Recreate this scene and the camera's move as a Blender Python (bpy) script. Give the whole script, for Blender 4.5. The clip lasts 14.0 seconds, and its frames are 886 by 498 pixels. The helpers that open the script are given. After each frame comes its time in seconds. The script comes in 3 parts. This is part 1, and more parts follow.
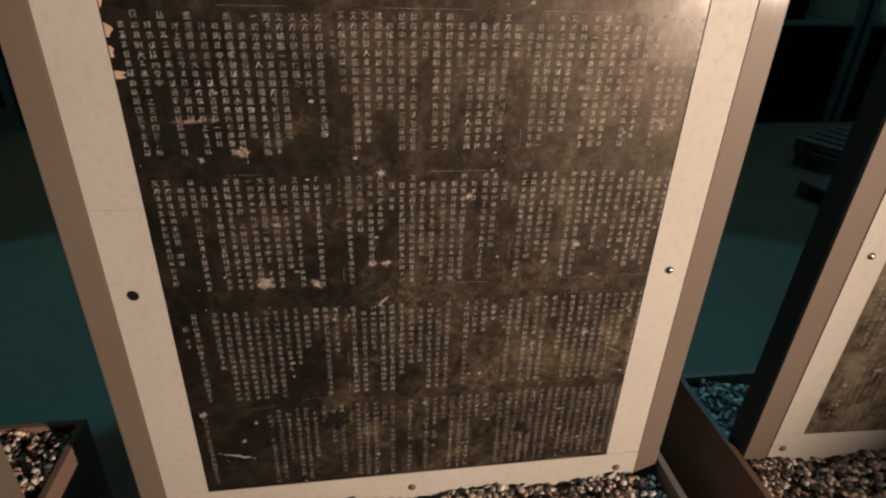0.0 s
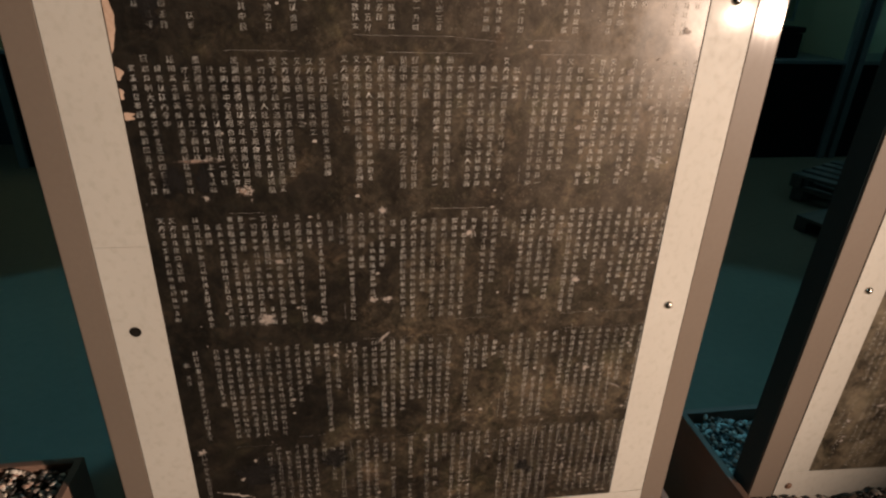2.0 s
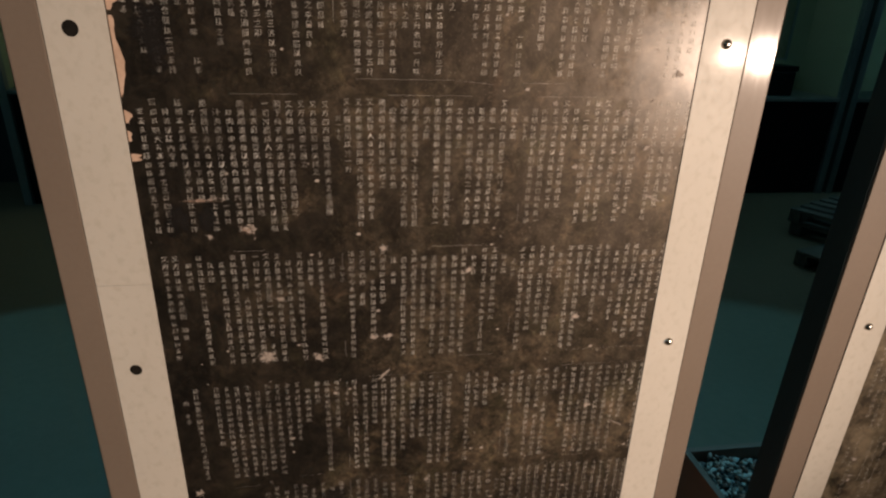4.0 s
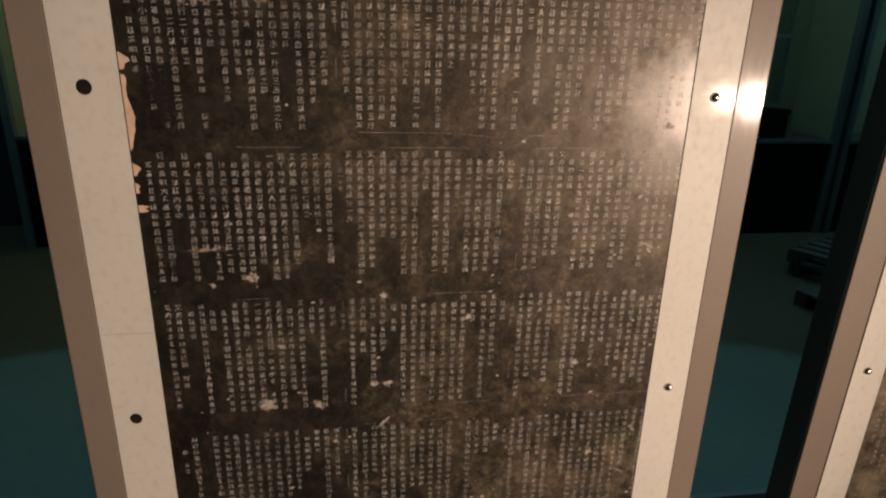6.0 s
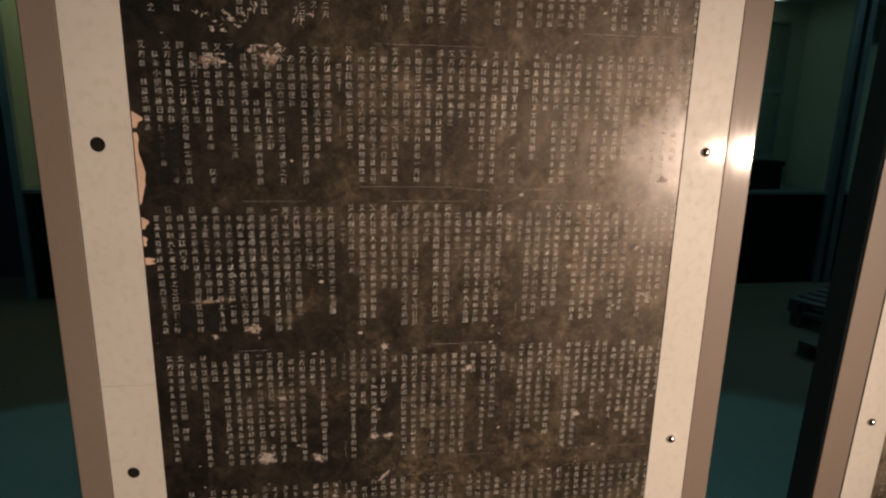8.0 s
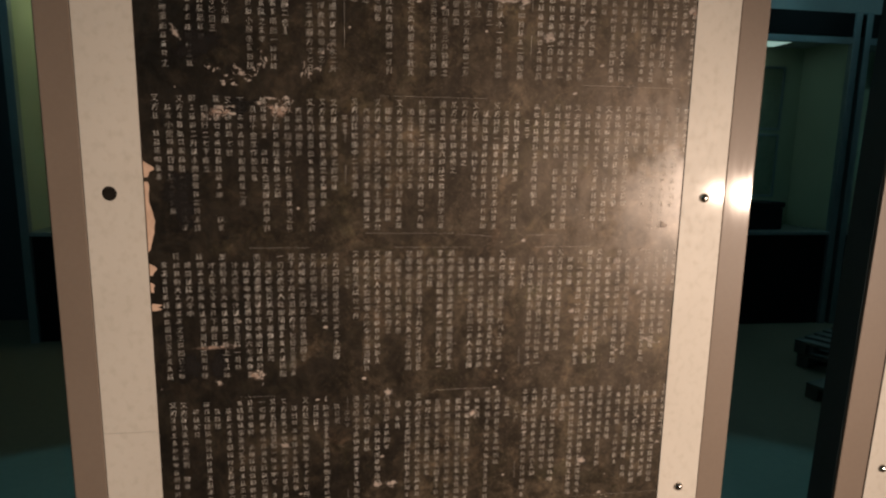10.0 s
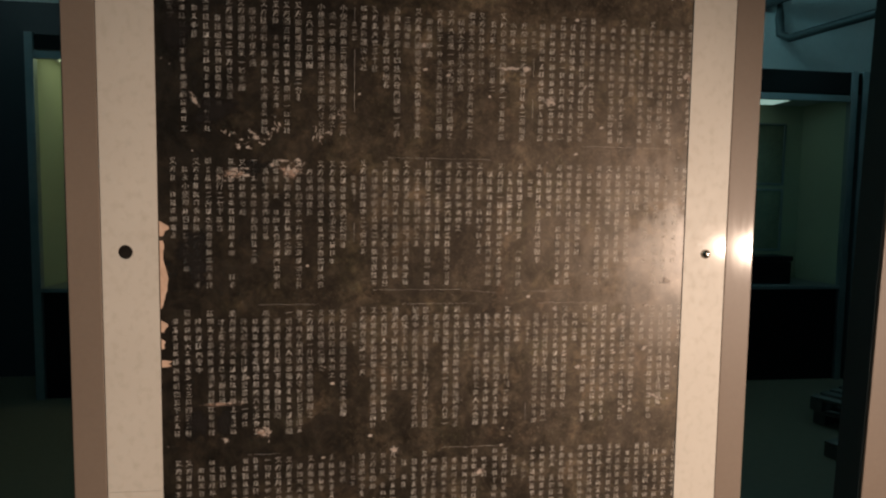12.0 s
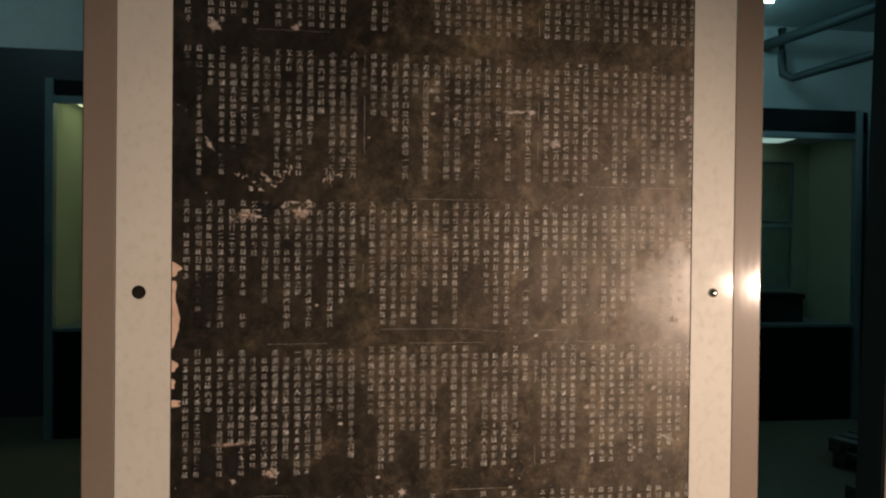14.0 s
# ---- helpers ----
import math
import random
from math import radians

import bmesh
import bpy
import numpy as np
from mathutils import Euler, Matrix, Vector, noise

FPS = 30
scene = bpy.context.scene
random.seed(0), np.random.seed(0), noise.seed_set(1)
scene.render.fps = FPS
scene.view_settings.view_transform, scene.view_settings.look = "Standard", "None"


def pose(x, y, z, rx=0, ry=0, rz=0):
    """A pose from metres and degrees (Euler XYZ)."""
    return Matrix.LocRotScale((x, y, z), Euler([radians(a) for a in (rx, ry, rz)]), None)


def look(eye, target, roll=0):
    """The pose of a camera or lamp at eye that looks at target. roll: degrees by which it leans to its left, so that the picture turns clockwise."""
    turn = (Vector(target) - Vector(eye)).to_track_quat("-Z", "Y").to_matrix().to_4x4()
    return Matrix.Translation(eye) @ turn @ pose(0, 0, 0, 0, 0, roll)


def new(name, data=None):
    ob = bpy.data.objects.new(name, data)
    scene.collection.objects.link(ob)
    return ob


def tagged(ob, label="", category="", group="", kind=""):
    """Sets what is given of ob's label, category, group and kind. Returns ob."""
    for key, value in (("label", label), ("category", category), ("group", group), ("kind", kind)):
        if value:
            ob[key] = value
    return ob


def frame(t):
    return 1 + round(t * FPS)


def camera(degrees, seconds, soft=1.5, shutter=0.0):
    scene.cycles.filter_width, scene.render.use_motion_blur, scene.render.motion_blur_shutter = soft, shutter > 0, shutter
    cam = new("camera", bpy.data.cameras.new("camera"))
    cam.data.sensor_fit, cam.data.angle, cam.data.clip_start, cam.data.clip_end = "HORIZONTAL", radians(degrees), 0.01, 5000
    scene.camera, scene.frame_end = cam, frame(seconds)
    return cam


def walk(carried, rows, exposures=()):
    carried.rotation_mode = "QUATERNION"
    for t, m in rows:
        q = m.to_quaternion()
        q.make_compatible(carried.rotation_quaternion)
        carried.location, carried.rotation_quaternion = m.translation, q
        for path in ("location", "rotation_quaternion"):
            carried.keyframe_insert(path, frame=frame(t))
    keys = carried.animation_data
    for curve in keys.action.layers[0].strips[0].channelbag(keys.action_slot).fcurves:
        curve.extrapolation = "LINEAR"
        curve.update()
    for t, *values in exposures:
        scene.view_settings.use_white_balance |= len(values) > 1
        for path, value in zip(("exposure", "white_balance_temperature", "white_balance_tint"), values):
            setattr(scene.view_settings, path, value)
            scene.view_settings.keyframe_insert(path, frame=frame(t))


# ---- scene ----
cam = camera(73.5, 14.0, soft=2.2)
PATH = [
    (0, (-0.11, -0.944, 1.321), (0.176, 0.789, 0.364), 2.2),
    (0.5, (-0.11, -0.946, 1.323), (0.176, 0.8, 0.39), 2.1),
    (1, (-0.112, -0.947, 1.327), (0.177, 0.81, 0.417), 2.1),
    (1.5, (-0.113, -0.949, 1.33), (0.178, 0.82, 0.444), 2.1),
    (2, (-0.112, -0.953, 1.33), (0.177, 0.831, 0.475), 2.0),
    (2.5, (-0.112, -0.954, 1.333), (0.178, 0.84, 0.498), 2.0),
    (3, (-0.111, -0.956, 1.336), (0.177, 0.849, 0.526), 1.9),
    (5.5, (-0.113, -0.97, 1.35), (0.179, 0.898, 0.699), 1.6),
    (6, (-0.112, -0.973, 1.357), (0.179, 0.906, 0.735), 1.5),
    (6.5, (-0.112, -0.977, 1.356), (0.178, 0.913, 0.771), 1.5),
    (7, (-0.112, -0.98, 1.36), (0.178, 0.92, 0.81), 1.4),
    (7.5, (-0.114, -0.984, 1.361), (0.179, 0.928, 0.854), 1.3),
    (8, (-0.114, -0.99, 1.363), (0.178, 0.935, 0.905), 1.3),
    (10.5, (-0.117, -1.005, 1.375), (0.16, 0.956, 1.094), 1.0),
    (11, (-0.115, -1.012, 1.375), (0.148, 0.958, 1.148), 0.9),
    (11.5, (-0.116, -1.016, 1.378), (0.145, 0.959, 1.194), 0.8),
    (12, (-0.116, -1.02, 1.38), (0.142, 0.959, 1.237), 0.8),
    (12.5, (-0.114, -1.024, 1.378), (0.135, 0.957, 1.272), 0.7),
    (13, (-0.114, -1.025, 1.381), (0.126, 0.958, 1.295), 0.7),
    (13.5, (-0.117, -1.027, 1.382), (0.12, 0.958, 1.323), 0.7),
    (14, (-0.116, -1.032, 1.383), (0.112, 0.955, 1.368), 0.6),
]
walk(cam, [(t, look(eye, target, roll)) for t, eye, target, roll in PATH])

# ---- light ----
FLOOR, TOP = -0.12, 3.57            # hall floor and ceiling
ROW = 1.43                         # spacing of the steles in their row

world = bpy.data.worlds.new("world")
world.use_nodes = True
world.node_tree.nodes["Background"].inputs[0].default_value = (0.05, 0.09, 0.1, 1)
world.node_tree.nodes["Background"].inputs[1].default_value = 0.02
scene.world = world


def spot(name, eye, target, watts, colour, cone, blend, radius):
    data = bpy.data.lights.new(name, "SPOT")
    data.energy, data.color, data.spot_size, data.spot_blend = watts, colour, radians(cone), blend
    data.shadow_soft_size = radius
    ob = new(name, data)
    ob.matrix_world = look(eye, target)
    return tagged(ob, kind="structure")


# the warm exhibition spotlight in front of the row, and the cold downlights behind it
spot("exhibition_spotlight", (2.58, -2.93, 1.11), (0.0, 0.0, 0.79), 910, (1.0, 0.750, 0.580), 42.5, 1.0, 0.035)
for sx, sy, wide in ((-1.45, 1.20, 27), (1.42, 0.6, 40)):
    spot("ceiling_downlight", (sx, sy, TOP - 0.06), (sx, sy, 0), 105, (0.14, 0.58, 0.84), wide, 0.25, 0.03)


def tube_light(x, y, watts):
    """The light of one fluorescent tube, from two points along it."""
    for dx in (-0.3, 0.3):
        data = bpy.data.lights.new("tube_glow", "POINT")
        data.energy, data.color, data.shadow_soft_size = watts / 2, (0.26, 0.68, 0.80), 0.06
        ob = new("tube_glow", data)
        ob.location = (x + dx, y, TOP - 0.17)
        tagged(ob, kind="structure")


tube_light(2.63, 3.68, 13.0)
tube_light(-3.2, 3.3, 2.2)
# added out-of-view tube, fill light for the far floor
tube_light(4.9, 1.5, 13.0)
# added out-of-view tube before the row, cool fill for its left part
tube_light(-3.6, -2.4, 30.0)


# ---- materials ----
def material(name):
    m = bpy.data.materials.new(name)
    m.use_nodes = True
    nt = m.node_tree
    return m, nt, nt.nodes["Principled BSDF"]


def noise_node(nt, scale, detail=5, rough=0.6, stretch=None, distort=0.0):
    co = nt.nodes.new("ShaderNodeTexCoord")
    out = co.outputs["Object"]
    if stretch:
        mp = nt.nodes.new("ShaderNodeMapping")
        mp.inputs["Scale"].default_value = stretch
        nt.links.new(out, mp.inputs["Vector"])
        out = mp.outputs["Vector"]
    n = nt.nodes.new("ShaderNodeTexNoise")
    n.inputs["Scale"].default_value, n.inputs["Detail"].default_value = scale, detail
    n.inputs["Roughness"].default_value, n.inputs["Distortion"].default_value = rough, distort
    nt.links.new(out, n.inputs["Vector"])
    return n.outputs["Fac"]


def ramp(nt, fac, stops):
    r = nt.nodes.new("ShaderNodeValToRGB")
    while len(r.color_ramp.elements) < len(stops):
        r.color_ramp.elements.new(0.5)
    for e, (p, c) in zip(r.color_ramp.elements, stops):
        e.position, e.color = p, (*c, 1)
    nt.links.new(fac, r.inputs["Fac"])
    return r.outputs["Color"]


def mix(nt, fac, a, b, mode="MIX"):
    x = nt.nodes.new("ShaderNodeMix")
    x.data_type, x.blend_type = "RGBA", mode
    for sock, val in ((x.inputs[0], fac), (x.inputs[6], a), (x.inputs[7], b)):
        if isinstance(val, (int, float)):
            sock.default_value = val
        elif isinstance(val, tuple):
            sock.default_value = (*val, 1)
        else:
            nt.links.new(val, sock)
    return x.outputs[2]


def maprange(nt, fac, a, b, lo, hi):
    n = nt.nodes.new("ShaderNodeMapRange")
    for i, v in enumerate((a, b, lo, hi)):
        n.inputs[i + 1].default_value = v
    nt.links.new(fac, n.inputs[0])
    return n.outputs[0]


def bump(nt, p, height, strength, distance):
    b = nt.nodes.new("ShaderNodeBump")
    b.inputs["Strength"].default_value, b.inputs["Distance"].default_value = strength, distance
    nt.links.new(height, b.inputs["Height"])
    nt.links.new(b.outputs["Normal"], p.inputs["Normal"])


def surface(name, dark, light, coarse=3.0, fine=60.0, rough=(0.4, 0.6), relief=0.15, depth=0.002, metal=0.0, stretch=None):
    """A worn surface: colour that drifts at two scales, uneven gloss, fine relief."""
    m, nt, p = material(name)
    big, small = noise_node(nt, coarse, stretch=stretch), noise_node(nt, fine, 4, stretch=stretch)
    col = mix(nt, maprange(nt, big, 0.3, 0.7, 0, 1), dark, light)
    col = mix(nt, 0.35, col, ramp(nt, small, [(0.3, dark), (0.7, light)]))
    nt.links.new(col, p.inputs["Base Color"])
    nt.links.new(maprange(nt, big, 0.3, 0.7, *rough), p.inputs["Roughness"])
    p.inputs["Metallic"].default_value = metal
    bump(nt, p, small, relief, depth)
    return m


def stone_material(name="polished_black_stone", worn=0.0):
    m, nt, p = material(name)
    cloud = noise_node(nt, 5.0, 8, 0.68, distort=0.4)
    patch = noise_node(nt, 17.0, 6, 0.7, distort=0.8)
    grain = noise_node(nt, 160.0, 4, 0.6)
    streak = noise_node(nt, 7.0, 5, 0.6, (5.0, 1.0, 0.7))
    col = ramp(nt, cloud, [(0.36, (0.0035, 0.003, 0.0026)), (0.50, (0.0250, 0.0198, 0.0142)), (0.64, (0.087, 0.067, 0.047))])
    col = mix(nt, maprange(nt, patch, 0.50, 0.74, 0, 0.60), col, (0.055, 0.043, 0.031))
    col = mix(nt, maprange(nt, patch, 0.46, 0.27, 0, 0.8), col, (0.006, 0.0052, 0.0048))
    col = mix(nt, maprange(nt, streak, 0.52, 0.75, 0, 0.30), col, (0.080, 0.062, 0.044))
    mid = noise_node(nt, 55.0, 5, 0.7, None, 0.6)
    col = mix(nt, maprange(nt, mid, 0.50, 0.36, 0, 0.85), col, (0.005, 0.0045, 0.004))
    col = mix(nt, maprange(nt, mid, 0.52, 0.68, 0, 0.55), col, (0.085, 0.068, 0.050))
    col = mix(nt, maprange(nt, grain, 0.57, 0.77, 0, 0.45), col, (0.15, 0.128, 0.105))
    fleck = noise_node(nt, 330.0, 2, 0.5)
    col = mix(nt, maprange(nt, fleck, 0.66, 0.76, 0, 0.7), col, (0.30, 0.27, 0.23))
    blot = ramp(nt, noise_node(nt, 26.0, 8, 0.8, None, 0.6), [(0.40, (0.40, 0.43, 0.37)), (0.51, (0.95, 0.95, 0.93)), (0.62, (1.65, 1.52, 1.40))])
    col = mix(nt, 1.0, col, blot, "MULTIPLY")
    # olive and plum tints in the polish; light falling off leftwards is painted in as darkening
    col = mix(nt, maprange(nt, noise_node(nt, 9.0, 6, 0.7, None, 1.0), 0.52, 0.70, 0, 0.5), col, (0.7, 0.95, 0.55), "MULTIPLY")
    col = mix(nt, maprange(nt, noise_node(nt, 13.0, 6, 0.7, (1.2, 1.0, 0.8), 1.0), 0.56, 0.72, 0, 0.45), col, (1.0, 0.70, 0.68), "MULTIPLY")
    co, split, fall_off = nt.nodes.new("ShaderNodeTexCoord"), nt.nodes.new("ShaderNodeSeparateXYZ"), nt.nodes.new("ShaderNodeMath")
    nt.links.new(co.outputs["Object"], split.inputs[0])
    fall_off.operation, fall_off.inputs[1].default_value = "MULTIPLY_ADD", -0.60
    nt.links.new(split.outputs[0], fall_off.inputs[0])
    nt.links.new(noise_node(nt, 6.5, 8, 0.72, None, 1.2), fall_off.inputs[2])
    left_shade = maprange(nt, fall_off.outputs[0], 0.44, 0.66, 0, 0.79 if not worn else 0.0)
    col = mix(nt, left_shade, col, (0.0045, 0.0046, 0.0046))
    if worn:
        col = mix(nt, maprange(nt, noise_node(nt, 11.0, 8, 0.75, None, 0.2), 0.40, 0.62, 0, worn), col, (0.20, 0.160, 0.112))
    col = mix(nt, 1.0, col, (0.97, 1.0, 0.99), "MULTIPLY")
    nt.links.new(col, p.inputs["Base Color"])
    nt.links.new(maprange(nt, mix(nt, 0.5, patch, cloud), 0.40, 0.60, 0.43, 0.56), p.inputs["Roughness"])
    nt.links.new(maprange(nt, noise_node(nt, 24.0, 7, 0.72, (1.0, 1.0, 0.8), 0.7), 0.36, 0.64, 0.26, 0.56), p.inputs["Specular IOR Level"])
    p.inputs["Specular Tint"].default_value = (1.0, 0.82, 0.66, 1)
    shine = noise_node(nt, 16.0, 7, 0.72, (1.4, 1.0, 0.9), 0.5)
    coat = maprange(nt, shine, 0.40, 0.64, 0.05, 0.46)
    if not worn:
        # an abraded patch beside the bolted strip, letters gone, with extra gloss to hold the glare
        place, far, edge = nt.nodes.new("ShaderNodeMapping"), nt.nodes.new("ShaderNodeVectorMath"), nt.nodes.new("ShaderNodeMath")
        place.inputs["Scale"].default_value = (1 / 0.085, 0.0, 1 / 0.115)
        place.inputs["Location"].default_value = (-0.415 / 0.085, 0.0, -1.255 / 0.115)
        nt.links.new(co.outputs["Object"], place.inputs["Vector"])
        far.operation, edge.operation = "LENGTH", "ADD"
        nt.links.new(place.outputs["Vector"], far.inputs[0])
        nt.links.new(far.outputs["Value"], edge.inputs[0])
        nt.links.new(maprange(nt, noise_node(nt, 20.0, 8, 0.75, None, 0.5), 0.3, 0.7, -0.55, 0.55), edge.inputs[1])
        coat = mix(nt, maprange(nt, edge.outputs[0], 0.70, 1.20, 0.62, 0.0), coat, (0.62, 0.62, 0.62))
    nt.links.new(coat, p.inputs["Coat Weight"])
    p.inputs["Coat Roughness"].default_value = 0.25
    bump(nt, p, mix(nt, 0.3, patch, grain), 0.14, 0.003)
    return m


def ink_material():
    """The pale mineral left in the cut strokes, worn thin in places."""
    m, nt, p = material("pale_cut_strokes")
    wear, fine = noise_node(nt, 9.0, 5, 0.65), noise_node(nt, 70.0, 3)
    col = ramp(nt, mix(nt, 0.45, wear, fine), [(0.36, (0.16, 0.153, 0.142)), (0.50, (0.43, 0.415, 0.385)), (0.63, (0.74, 0.72, 0.68))])
    nt.links.new(col, p.inputs["Base Color"])
    p.inputs["Roughness"].default_value = 0.5
    p.inputs["Specular IOR Level"].default_value = 0.7
    p.inputs["Specular Tint"].default_value = (1.0, 0.86, 0.72, 1)
    return m


def strip_material():
    m, nt, p = material("pale_mottled_strip")
    big, spots = noise_node(nt, 3.0, 5), noise_node(nt, 75.0, 3, 0.5, (1, 1, 0.8))
    brush = noise_node(nt, 40.0, 4, 0.6, (1.0, 1.0, 0.12))
    col = mix(nt, maprange(nt, big, 0.3, 0.7, 0, 1), (0.452, 0.430, 0.388), (0.525, 0.502, 0.456))
    col = mix(nt, maprange(nt, spots, 0.50, 0.75, 0, 0.30), col, (0.33, 0.305, 0.25))
    nt.links.new(col, p.inputs["Base Color"])
    nt.links.new(maprange(nt, spots, 0.3, 0.7, 0.44, 0.52), p.inputs["Roughness"])
    p.inputs["Specular IOR Level"].default_value = 0.22
    p.inputs["Coat Weight"].default_value, p.inputs["Coat Roughness"].default_value = 0.036, 0.08
    nt.links.new(maprange(nt, noise_node(nt, 55.0, 5, 0.7, (0.35, 1.0, 1.0)), 0.30, 0.70, 0.07, 0.12), p.inputs["Coat Roughness"])
    bump(nt, p, mix(nt, 0.5, brush, spots), 0.05, 0.0008)
    return m


def pebble_material():
    m, nt, p = material("mixed_pebbles")
    geo = nt.nodes.new("ShaderNodeNewGeometry")
    col = ramp(nt, geo.outputs["Random Per Island"], [
        (0.0, (0.03, 0.03, 0.034)), (0.20, (0.09, 0.085, 0.08)), (0.32, (0.42, 0.23, 0.17)), (0.46, (0.66, 0.49, 0.40)),
        (0.58, (0.18, 0.17, 0.17)), (0.70, (0.74, 0.63, 0.54)), (1.0, (0.84, 0.78, 0.71))])
    col = mix(nt, maprange(nt, noise_node(nt, 220, 4), 0.40, 0.75, 0, 0.35), col, (0.12, 0.09, 0.075))
    nt.links.new(col, p.inputs["Base Color"])
    p.inputs["Roughness"].default_value = 0.55
    return m


def glass_material():
    m, nt, p = material("case_glass")
    p.inputs["Base Color"].default_value = (0.9, 0.98, 0.95, 1)
    p.inputs["Roughness"].default_value = 0.02
    p.inputs["Transmission Weight"].default_value = 1.0
    p.inputs["IOR"].default_value = 1.05
    return m


def glow_material(name, colour, strength):
    m, nt, p = material(name)
    p.inputs["Emission Color"].default_value = (*colour, 1)
    p.inputs["Emission Strength"].default_value = strength
    return m


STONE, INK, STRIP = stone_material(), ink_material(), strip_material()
WORN_STONE = stone_material("worn_brown_stone", 0.8)
CHIP = surface("bare_pink_stone", (0.40, 0.27, 0.195), (0.60, 0.44, 0.34), 25, 120, (0.7, 0.9), 0.4, 0.002)
FRAME = surface("brown_frame_paint", (0.157, 0.125, 0.101), (0.187, 0.150, 0.122), 2.5, 120, (0.42, 0.48), 0.05, 0.0006, 0.0)
FRAME.node_tree.nodes["Principled BSDF"].inputs["Specular IOR Level"].default_value = 0.2
FRAME.node_tree.nodes["Principled BSDF"].inputs["Coat Weight"].default_value = 0.13
FRAME.node_tree.links.new(maprange(FRAME.node_tree, noise_node(FRAME.node_tree, 90.0, 5, 0.7, (1.0, 1.0, 0.10)), 0.30, 0.70, 0.085, 0.125),
                          FRAME.node_tree.nodes["Principled BSDF"].inputs["Coat Roughness"])
CHROME = surface("steel_bolt", (0.50, 0.47, 0.43), (0.62, 0.58, 0.53), 40, 200, (0.16, 0.28), 0.05, 0.0005, 1.0)


def flaked(name, dark, light, most=1.0, grain=170):
    """A worn patch that thins out towards its rim."""
    m = surface(name, dark, light, 30, 140, (0.7, 0.9), 0.4, 0.002)
    nt = m.node_tree
    p = nt.nodes["Principled BSDF"]
    rim = nt.nodes.new("ShaderNodeAttribute")
    rim.attribute_name = "wear"
    sum_ = nt.nodes.new("ShaderNodeMath")
    sum_.operation = "ADD"
    nt.links.new(rim.outputs["Fac"], sum_.inputs[0])
    nt.links.new(maprange(nt, noise_node(nt, grain, 4, 0.7), 0.3, 0.7, -0.45, 0.45), sum_.inputs[1])
    nt.links.new(maprange(nt, sum_.outputs[0], 0.15, 0.75, 0.0, most), p.inputs["Alpha"])
    p.inputs["Specular IOR Level"].default_value = 0.2
    return m


SCAR = flaked("scraped_stone", (0.18, 0.15, 0.13), (0.44, 0.39, 0.35))
PINKSCAR = flaked("scraped_pink_stone", (0.26, 0.185, 0.145), (0.46, 0.35, 0.29), 0.6)
STAIN = flaked("dark_stain", (0.006, 0.006, 0.006), (0.014, 0.012, 0.011), 0.85, 45)
RUST = surface("rusty_screw", (0.10, 0.05, 0.03), (0.25, 0.14, 0.09), 60, 200, (0.5, 0.7), 0.2, 0.001, 0.3)
DARK = surface("hole_shade_paint", (0.010, 0.009, 0.008), (0.02, 0.018, 0.016), 30, 90, (0.7, 0.9))
DARK.node_tree.nodes["Principled BSDF"].inputs["Specular IOR Level"].default_value = 0.0
TRAY = surface("red_brown_boards", (0.19, 0.118, 0.088), (0.28, 0.175, 0.132), 6, 60, (0.45, 0.6), 0.15, 0.001, 0, (0.3, 1.0, 4.0))
PEBBLE = pebble_material()
BED = surface("pebble_bed", (0.03, 0.025, 0.022), (0.09, 0.07, 0.055), 40, 150, (0.8, 0.95), 0.6, 0.01)
FLOORM = surface("worn_grey_floor", (0.125, 0.112, 0.074), (0.185, 0.164, 0.114), 0.8, 25, (0.42, 0.55), 0.05, 0.001)
WALLM = surface("pale_plaster", (0.44, 0.47, 0.46), (0.56, 0.59, 0.57), 1.2, 30, (0.7, 0.85), 0.1, 0.002)
CEILM = surface("ceiling_plaster", (0.44, 0.47, 0.46), (0.56, 0.59, 0.57), 1.0, 30, (0.7, 0.85), 0.1, 0.002)
BLUEWALL = surface("dark_blue_wall", (0.013, 0.020, 0.027), (0.023, 0.032, 0.04), 1.5, 40, (0.5, 0.7), 0.1, 0.001)
# near-black teal that paints the shade of the unlit left sides
SIDE_SHADE = surface("side_shade_paint", (0.022, 0.036, 0.040), (0.034, 0.052, 0.056), 3, 80, (0.5, 0.65), 0.05, 0.0005)
BLACK = surface("black_laminate", (0.006, 0.006, 0.007), (0.012, 0.012, 0.013), 2, 80, (0.35, 0.5), 0.05, 0.0005)
BLACK.node_tree.nodes["Principled BSDF"].inputs["Specular IOR Level"].default_value = 0.12
ALU = surface("case_metal", (0.20, 0.24, 0.25), (0.28, 0.33, 0.34), 4, 90, (0.35, 0.5), 0.05, 0.0005, 0.6)
LINING = surface("case_lining", (0.36, 0.39, 0.28), (0.44, 0.47, 0.34), 2, 90, (0.8, 0.95), 0.1, 0.001)
PALLETM = surface("grey_pallet_wood", (0.09, 0.095, 0.09), (0.19, 0.195, 0.18), 4, 70, (0.7, 0.9), 0.3, 0.002, 0, (4.0, 0.5, 1.0))
PICTURE = surface("aged_picture", (0.10, 0.12, 0.08), (0.22, 0.24, 0.16), 3, 25, (0.5, 0.7))
PIPEM = surface("pipe_paint", (0.028, 0.036, 0.036), (0.055, 0.066, 0.066), 3, 50, (0.5, 0.7))
GLASS = glass_material()
TUBE = glow_material("lit_tube", (0.75, 1.0, 0.95), 9.0)
CASELAMP = glow_material("case_ceiling_glow", (0.66, 0.92, 0.84), 0.45)


WARMLAMP = glow_material("yellow_case_lamp", (0.90, 0.95, 0.58), 1.3)


